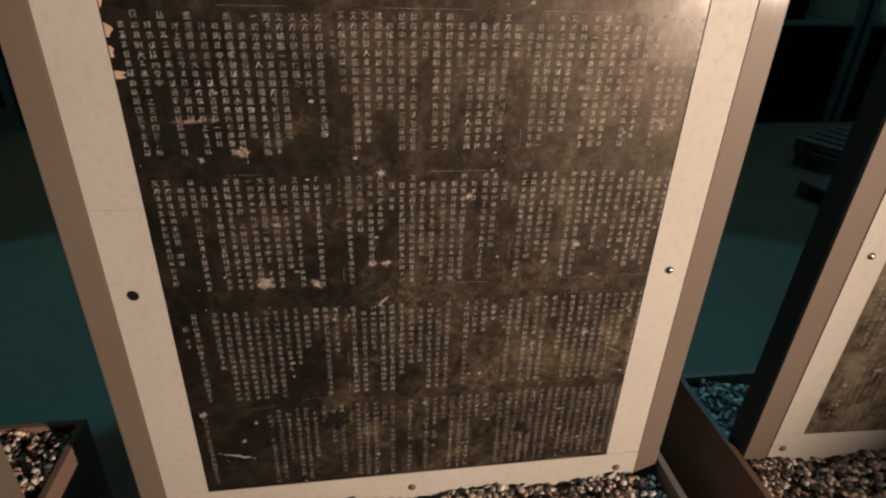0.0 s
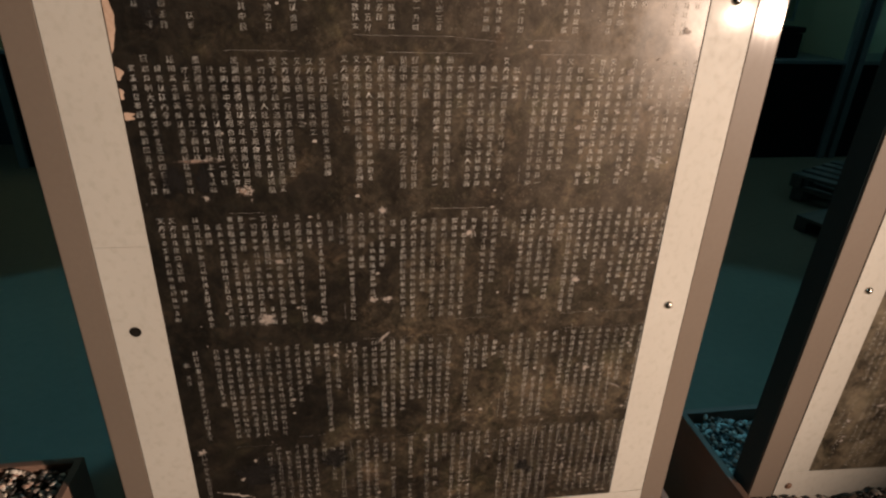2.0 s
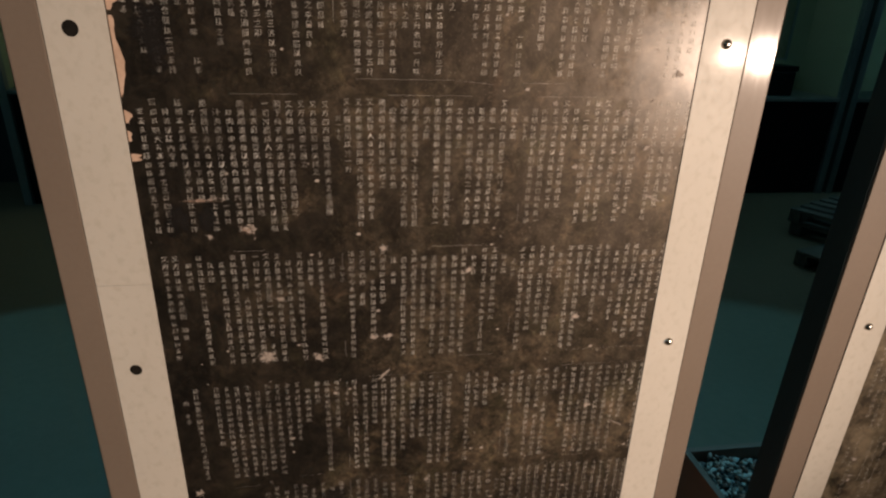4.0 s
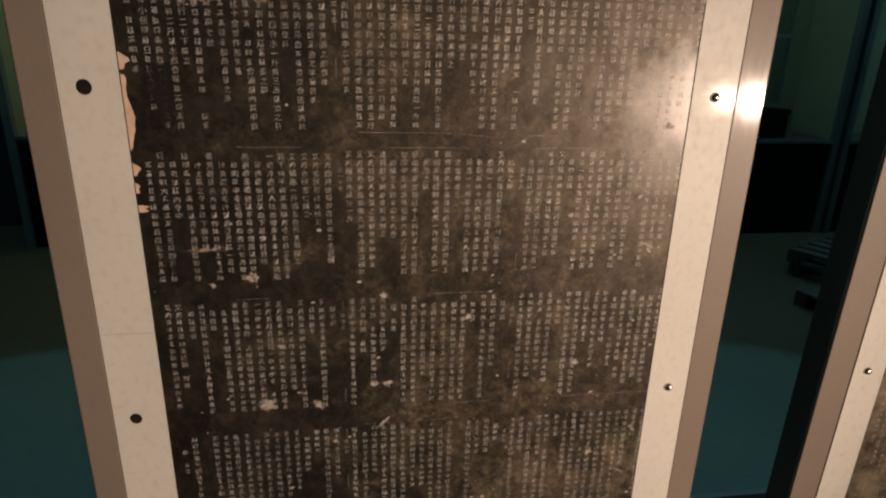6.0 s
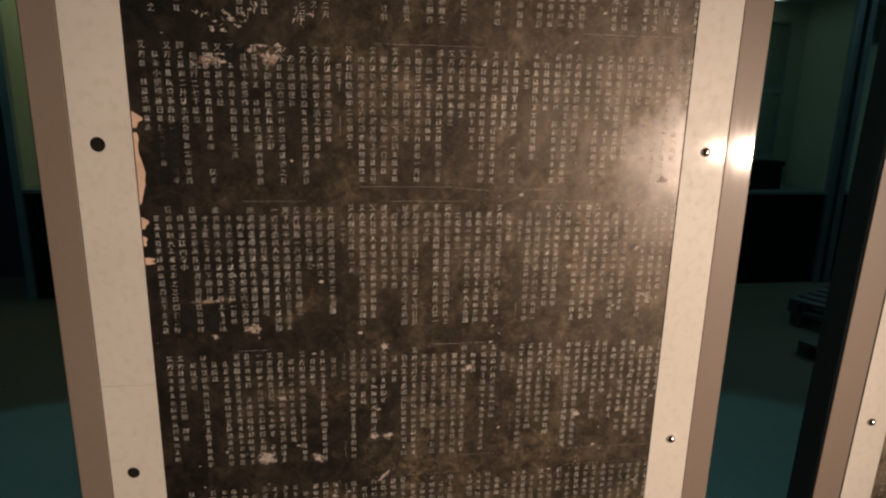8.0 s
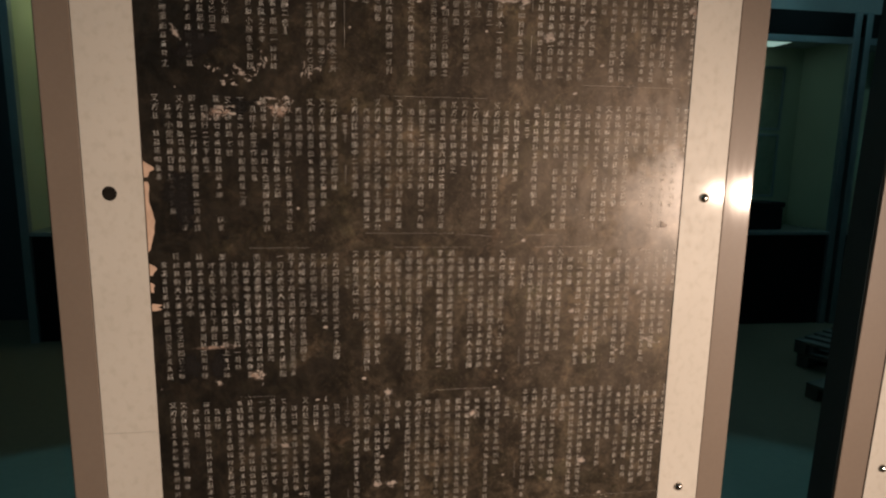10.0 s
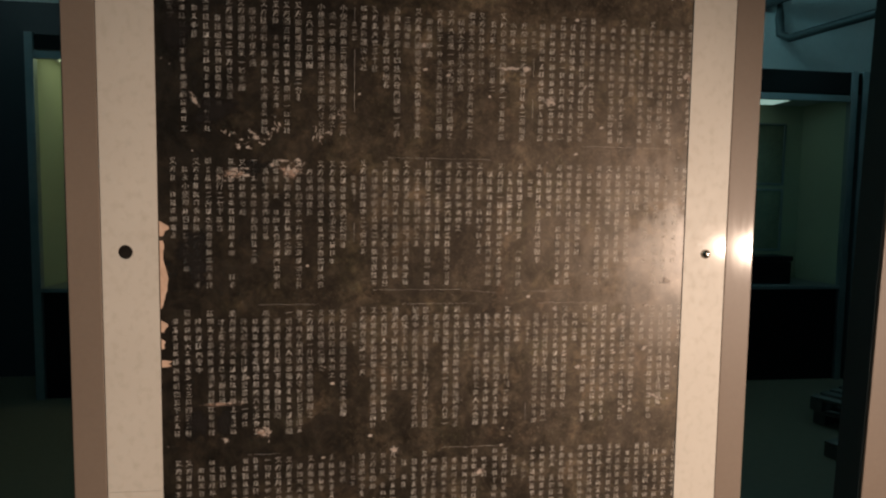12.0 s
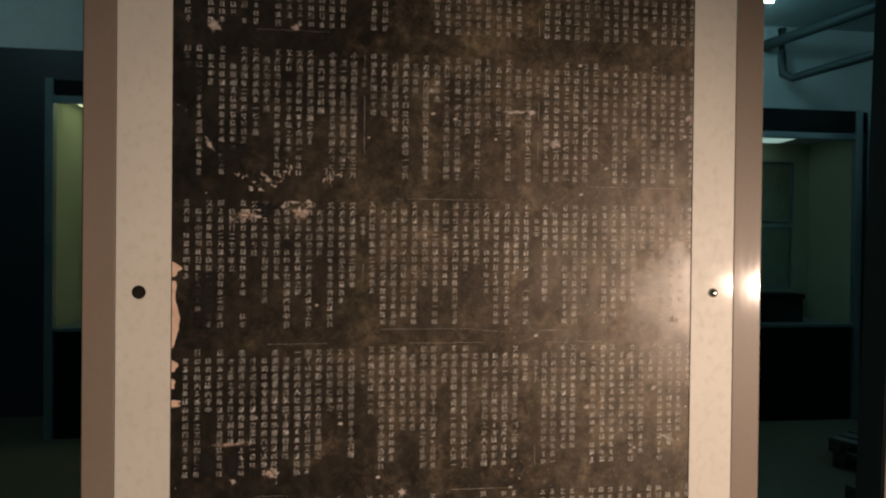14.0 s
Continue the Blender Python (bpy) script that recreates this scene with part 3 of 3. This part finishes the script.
# ---- damage on the stone ----
def blotch(bm, x, z, w, h, rng, y=-0.0011, ragged=0.35, n=14):
    """A ragged flake with a raised middle and a thin rim."""
    wear = bm.verts.layers.float.get("wear") or bm.verts.layers.float.new("wear")
    mid = bm.verts.new((x, y - 0.0004, z))
    mid[wear] = 1.0
    inner, ring = [], []
    for k in range(n):
        a = k * math.tau / n
        r = 1 + rng.uniform(-ragged, ragged)
        inner.append(bm.verts.new((x + w * 0.28 * r * math.cos(a), y - 0.0003, z + h * 0.28 * r * math.sin(a))))
        ring.append(bm.verts.new((x + w * 0.68 * r * math.cos(a), y, z + h * 0.68 * r * math.sin(a))))
        inner[-1][wear], ring[-1][wear] = rng.uniform(0.5, 0.9), 0.0
    for k in range(n):
        j = (k + 1) % n
        bm.faces.new((mid, inner[k], inner[j]))
        bm.faces.new((inner[k], ring[k], ring[j], inner[j]))


def scratch(bm, x0, z0, x1, z1, w, rng, y=-0.0012):
    wear = bm.verts.layers.float.get("wear") or bm.verts.layers.float.new("wear")
    a, b = Vector((x0, y, z0)), Vector((x1, y, z1))
    side = Vector((-(z1 - z0), 0, x1 - x0)).normalized()
    n = 9
    last = None
    for i in range(n + 1):
        f = i / n
        c = a.lerp(b, f) + side * rng.uniform(-0.3, 0.3) * w
        t = w * (0.3 + math.sin(math.pi * f)) * rng.uniform(0.5, 0.9)
        row = [bm.verts.new(c + side * t * k) for k in (-1, 0, 1)]
        for v, k in zip(row, (0.0, 0.9, 0.0)):
            v[wear] = k * (0.5 + 0.5 * math.sin(math.pi * f))
        if last:
            bm.faces.new((last[0], last[1], row[1], row[0])), bm.faces.new((last[1], last[2], row[2], row[1]))
        last = row


def squiggle(bm, x, z, long, w, rng, y=-0.0013):
    """A thin broken flake that wanders over the stone."""
    wear = bm.verts.layers.float.get("wear") or bm.verts.layers.float.new("wear")
    heading, n, last = rng.uniform(-0.9, 0.9) + rng.choice((0, math.pi)), 9, None
    for i in range(n + 1):
        heading += rng.uniform(-0.55, 0.55)
        x, z = x + long / n * math.cos(heading), z + long / n * math.sin(heading)
        t = w * rng.uniform(0.35, 1.3) * (0.35 + math.sin(math.pi * i / n))
        side = Vector((-math.sin(heading), 0, math.cos(heading)))
        row = [bm.verts.new(Vector((x, y, z)) + side * t * k) for k in (-1, 0, 1)]
        for v, k in zip(row, (0.25, 1.0, 0.25)):
            v[wear] = k
        if last:
            bm.faces.new((last[0], last[1], row[1], row[0])), bm.faces.new((last[1], last[2], row[2], row[1]))
        last = row


def chipped_edge(parent, rng):
    """The broken left edge, where the dark skin has come off."""
    for z0, z1, depth in ((1.325, 1.350, 0.015), (1.205, 1.318, 0.012), (1.166, 1.186, 0.012), (1.107, 1.119, 0.018), (1.138, 1.155, 0.007)):
        bm = bmesh.new()
        n = max(6, int((z1 - z0) / 0.006))
        edge = [bm.verts.new((-0.4505, -0.0012, z0 + (z1 - z0) * i / n)) for i in range(n + 1)]
        rim = []
        for i in range(n + 1):
            f = i / n
            d = depth * (0.25 + 0.55 * math.sin(math.pi * f) ** 0.4 + 0.25 * math.sin(9 * f + z0 * 40) + rng.uniform(-0.08, 0.08))
            rim.append(bm.verts.new((-0.4505 + d, -0.0010, z0 + (z1 - z0) * f)))
        for i in range(n):
            bm.faces.new((edge[i], rim[i], rim[i + 1], edge[i + 1]))
        part("chipped_edge", bm, CHIP, parent, "bare pinkish chip in the edge")


def damage(parent, rng):
    chipped_edge(parent, rng)
    # scraped patch with white flakes high on the stone
    for name, items in (
        ("scrape", ((-0.292, 1.487, 0.030, 0.010), (-0.270, 1.497, 0.016, 0.012), (-0.262, 1.512, 0.010, 0.016), (-0.315, 1.478, 0.018, 0.010), (-0.303, 1.495, 0.012, 0.010), (-0.340, 1.497, 0.010, 0.007))),
        ("scrape", ((-0.255, 1.447, 0.046, 0.012), (-0.238, 1.430, 0.022, 0.020), (-0.225, 1.443, 0.012, 0.014), (-0.330, 1.430, 0.034, 0.014), (-0.345, 1.420, 0.022, 0.012))),
        ("scrape", ((-0.200, 1.500, 0.006, 0.014), (-0.193, 1.492, 0.008, 0.010), (-0.160, 1.535, 0.007, 0.007), (-0.175, 1.503, 0.008, 0.005))),
        ("scrape", ((-0.335, 1.044, 0.022, 0.006),)),
        ("scrape", ((-0.290, 0.992, 0.018, 0.014), (-0.283, 0.985, 0.012, 0.012))),
    ):
        for x, z, w, h in items:
            for i in range(3):
                bm = bmesh.new()
                squiggle(bm, x + rng.uniform(-0.5, 0.5) * w, z + rng.uniform(-0.6, 0.6) * h, rng.uniform(0.004, 0.011), rng.uniform(0.0004, 0.0014), rng)
                part(name, bm, SCAR, parent)
            for i in range(4):
                bm = bmesh.new()
                f = rng.uniform(0.14, 0.42)
                blotch(bm, x + rng.uniform(-0.6, 0.6) * w, z + rng.uniform(-0.8, 0.8) * h, w * f, h * rng.uniform(0.2, 0.55), rng, ragged=0.42, n=11)
                part(name, bm, SCAR, parent)
    for x, z, r in ((-0.066, 0.952, 0.011), (0.088, 0.905, 0.012), (0.157, 1.618, 0.012), (-0.252, 1.748, 0.010), (-0.386, 1.745, 0.020), (0.391, 1.126, 0.010), (0.267, 1.093, 0.010),
                    (-0.273, 0.745, 0.020), (-0.185, 0.738, 0.018), (-0.085, 0.775, 0.011), (-0.060, 0.775, 0.013), (0.453, 0.829, 0.008), (0.434, 0.646, 0.008), (0.350, 0.590, 0.012),
                    (0.380, 0.289, 0.010), (-0.430, 0.441, 0.014), (0.345, 1.185, 0.012), (-0.350, 0.980, 0.008), (0.430, 1.25, 0.010), (0.30, 0.80, 0.012), (-0.245, 0.86, 0.012),
                    (0.452, 1.62, 0.012), (0.22, 1.20, 0.010), (-0.33, 0.41, 0.008), (-0.36, 0.36, 0.009), (0.02, 0.43, 0.010), (0.36, 1.41, 0.008), (-0.02, 1.65, 0.009), (0.20, 1.565, 0.014)):
        bm = bmesh.new()
        blotch(bm, x, z, r * 1.25, r, rng, ragged=0.4, n=11)
        part("chip", bm, SCAR, parent)
    for x, z, w, h in ((-0.350, 1.008, 0.030, 0.056), (-0.396, 1.012, 0.032, 0.058), (-0.33, 0.37, 0.10, 0.07), (-0.40, 1.29, 0.05, 0.10),
                       (-0.30, 1.44, 0.05, 0.03), (-0.36, 1.53, 0.06, 0.05), (-0.17, 0.40, 0.08, 0.05), (0.24, 0.33, 0.05, 0.05), (-0.42, 1.66, 0.05, 0.08)):
        bm = bmesh.new()
        blotch(bm, x, z, w, h, rng, y=-0.0002, ragged=0.3, n=14)
        part("stain", bm, STAIN, parent)
    for x, z, w, h in ((-0.355, 1.042, 0.052, 0.007), (-0.290, 0.990, 0.020, 0.016), (-0.238, 1.436, 0.034, 0.016), (-0.330, 1.428, 0.030, 0.012), (0.088, 0.905, 0.014, 0.011), (0.458, 1.615, 0.008, 0.020)):
        bm = bmesh.new()
        blotch(bm, x, z, w, h, rng, y=-0.0009, ragged=0.35, n=13)
        part("scrape", bm, PINKSCAR, parent, "bare pinkish scrape")
    # tiny knocks strewn over the whole face, thicker towards the foot and the right edge
    shapes = []
    for i in range(160):
        x, z = rng.uniform(-0.445, 0.455), 0.15 + 1.75 * rng.random() ** 1.3
        if i % 3 == 0:
            x = 0.455 - 0.35 * rng.random() ** 2
        if i < 12:
            size = 0.0018 + 0.0045 * (i / 11) ** 2
            bm = bmesh.new()
            blotch(bm, 0, 0, size * rng.uniform(0.8, 1.7), size, rng, ragged=0.5, n=7)
            knock = part("small_knock", bm, SCAR, parent)
            shapes.append(knock.data)
        else:
            knock = new("small_knock", rng.choice(shapes))
            knock.parent = parent
        knock.location = (x, 0, z)
    for x0, z0, x1, z1, w in ((-0.078, 0.678, -0.054, 0.706, 0.005), (0.105, 1.617, 0.155, 1.621, 0.005), (0.395, 1.045, 0.44, 1.025, 0.004), (-0.415, 0.33, -0.34, 0.308, 0.006), (0.40, 0.55, 0.44, 0.53, 0.003),
                              (0.05, 1.235, 0.12, 1.229, 0.0009), (0.16, 1.232, 0.24, 1.232, 0.0009), (0.26, 1.585, 0.27, 1.60, 0.004), (-0.40, 1.56, -0.385, 1.535, 0.006)):
        bm = bmesh.new()
        scratch(bm, x0, z0, x1, z1, w, rng)
        part("scratch", bm, SCAR, parent)


# ---- the steles ----
def strip_with_holes(x0, x1, y0, y1, z0, z1, holes, radius):
    """A flat bar, upright or lying, with round holes bored through its face."""
    bm = bmesh.new()
    cuts = sorted(holes)
    front = []

    def quad(a, b, c, d):
        front.append(bm.faces.new([bm.verts.new((p[0], y0, p[1])) for p in (a, b, c, d)]))
    cx = -0.503
    z = z0
    for h in cuts:
        r = radius * 2.2
        quad((x0, z), (x1, z), (x1, h - r), (x0, h - r))
        ring, square, back = [], [], []
        for k in range(24):
            a = (k + 0.5) * math.tau / 24
            c, s = math.cos(a), math.sin(a)
            ring.append(bm.verts.new((cx + radius * c, y0, h + radius * s)))
            back.append(bm.verts.new((cx + radius * c, y1, h + radius * s)))
            m = max(abs(c), abs(s))
            wide = x1 - cx if c > 0 else cx - x0
            square.append(bm.verts.new((cx + wide * c / m, y0, h + r * s / m)))
        for k in range(24):
            j = (k + 1) % 24
            if abs(square[k].co.x - square[j].co.x) > 1e-6 and abs(square[k].co.z - square[j].co.z) > 1e-6:
                corner = bm.verts.new((x1 if square[k].co.x > cx else x0, y0, h + math.copysign(r, square[k].co.z - h)))
                front.append(bm.faces.new((ring[k], square[k], corner, square[j], ring[j])))
            else:
                front.append(bm.faces.new((ring[k], square[k], square[j], ring[j])))
            bm.faces.new((ring[j], back[j], back[k], ring[k]))
        z = h + r
    quad((x0, z), (x1, z), (x1, z1), (x0, z1))
    for a, b, c, d in (((x0, z0), (x0, z1), y0, y1), ((x1, z1), (x1, z0), y0, y1), ((x1, z0), (x0, z0), y0, y1), ((x0, z1), (x1, z1), y0, y1)):
        bm.faces.new([bm.verts.new(p) for p in ((a[0], c, a[1]), (a[0], d, a[1]), (b[0], d, b[1]), (b[0], c, b[1]))])
    bmesh.ops.remove_doubles(bm, verts=bm.verts, dist=1e-5)
    return bm


def dome(r, h):
    bm = bmesh.new()
    rings = []
    for i in range(6):
        a = i / 5 * math.pi / 2
        rr, yy = r * math.cos(a), -h * math.sin(a)
        rings.append([bm.verts.new((rr * math.cos(k * math.tau / 20), yy, rr * math.sin(k * math.tau / 20))) for k in range(20)] if i < 5 else [bm.verts.new((0, yy, 0))])
    for p, q in zip(rings[:-2], rings[1:-1]):
        for k in range(20):
            bm.faces.new((p[k], p[(k + 1) % 20], q[(k + 1) % 20], q[k]))
    for k in range(20):
        bm.faces.new((rings[4][k], rings[4][(k + 1) % 20], rings[5][0]))
    bmesh.ops.recalc_face_normals(bm, faces=bm.faces)
    return bm


def framed_stele(x, label, bored, seed, order, leaves, lean=0, turn=0, y=0):
    """A stone slab held by pale screwed strips in a brown frame. bored: the left strip has lost its bolts."""
    rng = random.Random(seed)
    s = thing("framed_stele", label, "stele", (x, 0, 0), "row of steles")
    s.matrix_basis = pose(x, y, 0, 0, lean, turn)
    ztop, face, inner = 2.12, -0.0022, -0.539 if bored else -0.527
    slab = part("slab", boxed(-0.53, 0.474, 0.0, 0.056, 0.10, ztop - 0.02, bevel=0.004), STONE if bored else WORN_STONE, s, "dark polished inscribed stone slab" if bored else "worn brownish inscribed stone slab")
    # right post turned slightly so its highlight fits the camera's view
    for a, b, glint_turn in ((-0.592, inner - 0.0015, 0), (0.5447, 0.599, -0.7)):
        post = part("frame_post", boxed(0, b - a, -0.001, 0.068, 0.06, ztop, bevel=0.0022, segments=3), FRAME, s, "smooth brown painted frame upright")
        post.matrix_basis = pose(a, 0, 0, 0, 0, glint_turn)
    part("frame_rail", boxed(-0.540, 0.545, -0.001, 0.068, ztop, ztop + 0.06, bevel=0.003), FRAME, s, "brown painted top rail")
    # thin added board, coloured as shade, over the brown post's left side
    part("side_board", boxed(-0.5945, -0.5925, 0.004, 0.066, 0.06, ztop), SIDE_SHADE, s, "added thin board carrying the left side's shade")
    part("frame_back", boxed(-0.540, 0.545, 0.058, 0.066, 0.06, ztop - 0.002), FRAME, s)
    bolts = (0.732, 1.299, 1.860)
    if bored:
        low = part("side_strip", strip_with_holes(-0.5390, -0.4525, face, -0.0002, 0.2188, 0.8970, (0.732,), 0.0105), STRIP, s, "pale mottled strip with an empty bolt hole")
        high = part("side_strip", strip_with_holes(-0.5390, -0.4525, face, -0.0002, 0.8974, ztop - 0.002, (1.299, 1.860), 0.0115), STRIP, s, "pale mottled strip with empty bolt holes")
        for z in bolts:
            # near-black disc paints the shade inside the empty hole
            plug = part("hole_shade_disc", dome(0.0118, 0.001), DARK, low if z < 0.9 else high, "dark disc for the empty bolt hole's shade")
            plug.location = (-0.503, -0.0004, z)
    else:
        left = part("side_strip", boxed(inner, -0.4540, face, -0.0002, 0.2188, ztop - 0.002, bevel=0.0006), STRIP, s, "pale mottled strip")
    # this strip is turned a little to place its highlight for the camera's view
    strip = part("side_strip", boxed(0, 0.0825, 0, 0.012, 0.2188, ztop - 0.002, bevel=0.0006), STRIP, s, "pale mottled strip")
    strip.matrix_basis = pose(0.4620, -0.0018, 0, 0, 0, 0.85)
    bottom = part("bottom_strip", boxed(inner, 0.5440, face, -0.0002, 0.120, 0.2184, bevel=0.0006), STRIP, s, "pale bottom strip sunk in the pebbles")
    for z in bolts:
        b = part("bolt", dome(0.0088, 0.007), CHROME, strip, "domed steel bolt", True)
        b.location = (0.043, 0, z)
        if not bored:
            b = part("bolt", dome(0.0088, 0.007), CHROME, left, "domed steel bolt", True)
            b.location = (-0.495, face, z)
    for sx in (-0.48 if bored else -0.494, -0.006, 0.495):
        b = part("screw", dome(0.0095, 0.005), RUST, bottom, "rusty round screw head", True)
        b.location = (sx, face, 0.172)
    inscription(slab, rng, order, leaves, 1.0 if bored else 0.7)
    if bored:
        damage(slab, rng)
    else:
        for i in range(44):
            bm = bmesh.new()
            a, z = rng.uniform(-0.42, -0.2), rng.uniform(0.3, 1.4)
            blotch(bm, a, z, rng.uniform(0.008, 0.03), rng.uniform(0.006, 0.012), rng, ragged=0.5, n=10)
            part("chip", bm, SCAR, slab)
    return s


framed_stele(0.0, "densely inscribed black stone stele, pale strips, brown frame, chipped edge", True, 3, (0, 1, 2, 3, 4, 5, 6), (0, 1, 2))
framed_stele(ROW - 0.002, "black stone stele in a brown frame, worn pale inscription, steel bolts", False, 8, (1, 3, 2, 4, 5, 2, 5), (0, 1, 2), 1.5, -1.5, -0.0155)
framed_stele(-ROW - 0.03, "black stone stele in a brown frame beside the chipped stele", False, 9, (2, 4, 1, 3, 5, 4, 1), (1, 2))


# ---- pebble trays ----
def tray(x):
    t = thing("pebble_tray", "low red-brown board tray round the foot of a stele", "planter tray", (x, 0, FLOOR), "pebble trays")
    w, y0, y1, h, th = 0.625, -0.34, 0.305, 0.295, 0.018
    for a in (-w, w - th):
        part("side_board", boxed(a, a + th, y0, y1, 0, h, bevel=0.002), TRAY, t)
    for b in (y0, y1 - th):
        part("end_board", boxed(-w + th, w - th, b, b + th, 0, h - 0.001, bevel=0.002), TRAY, t)
    part("bed", boxed(-w + th, w - th, y0 + th, y1 - th, 0.01, h - 0.045), BED, t, "dark grit under the pebbles")


def pebbles(x, seed, level=0.134):
    rng = np.random.default_rng(seed)
    bm = bmesh.new()
    bmesh.ops.create_icosphere(bm, subdivisions=1, radius=1)
    base = np.array([v.co[:] for v in bm.verts])
    tris = np.array([[v.index for v in f.verts] for f in bm.faces])
    bm.free()
    n = 7000
    px, py = rng.uniform(-0.60, 0.60, n), rng.uniform(-0.315, 0.28, n)
    keep = ~((py > -0.016) & (py < 0.09) & (abs(px) < 0.612))
    px, py = px[keep], py[keep]
    n = len(px)
    size = rng.uniform(0.0042, 0.0108, n)[:, None] * np.stack([rng.uniform(0.8, 1.35, n), rng.uniform(0.7, 1.1, n), rng.uniform(0.5, 0.8, n)], 1)
    pz = level + 0.010 * np.sin(px * 19 + seed) * np.cos(py * 23) + rng.uniform(-0.012, 0.012, n)
    ang = rng.uniform(0, math.tau, n)
    shape = base[None] * (1 + rng.uniform(-0.22, 0.22, (n, len(base), 1))) * size[:, None]
    c, s = np.cos(ang)[:, None], np.sin(ang)[:, None]
    vx, vy = shape[..., 0] * c - shape[..., 1] * s, shape[..., 0] * s + shape[..., 1] * c
    vx, vz = vx + 0.4 * shape[..., 2] * s, shape[..., 2] + 0.35 * vx * s
    verts = np.stack([vx + px[:, None], vy + py[:, None], vz + pz[:, None]], 2).reshape(-1, 3)
    faces = (tris[None] + (np.arange(n) * len(base))[:, None, None]).reshape(-1, 3)
    me = bpy.data.meshes.new("pebbles")
    me.from_pydata(verts.tolist(), [], faces.tolist())
    me.materials.append(PEBBLE)
    for f in me.polygons:
        f.use_smooth = True
    ob = new("pebbles", me)
    ob.location = (x, 0, 0)
    tagged(ob, "mixed red, cream and dark pebbles filling the tray", "pebbles", kind="stuff")


for i, tx in enumerate((0.0, ROW + 0.005, -ROW - 0.012)):
    tray(tx)
    pebbles(tx, 11 + i, 0.160 if i == 2 else 0.141)
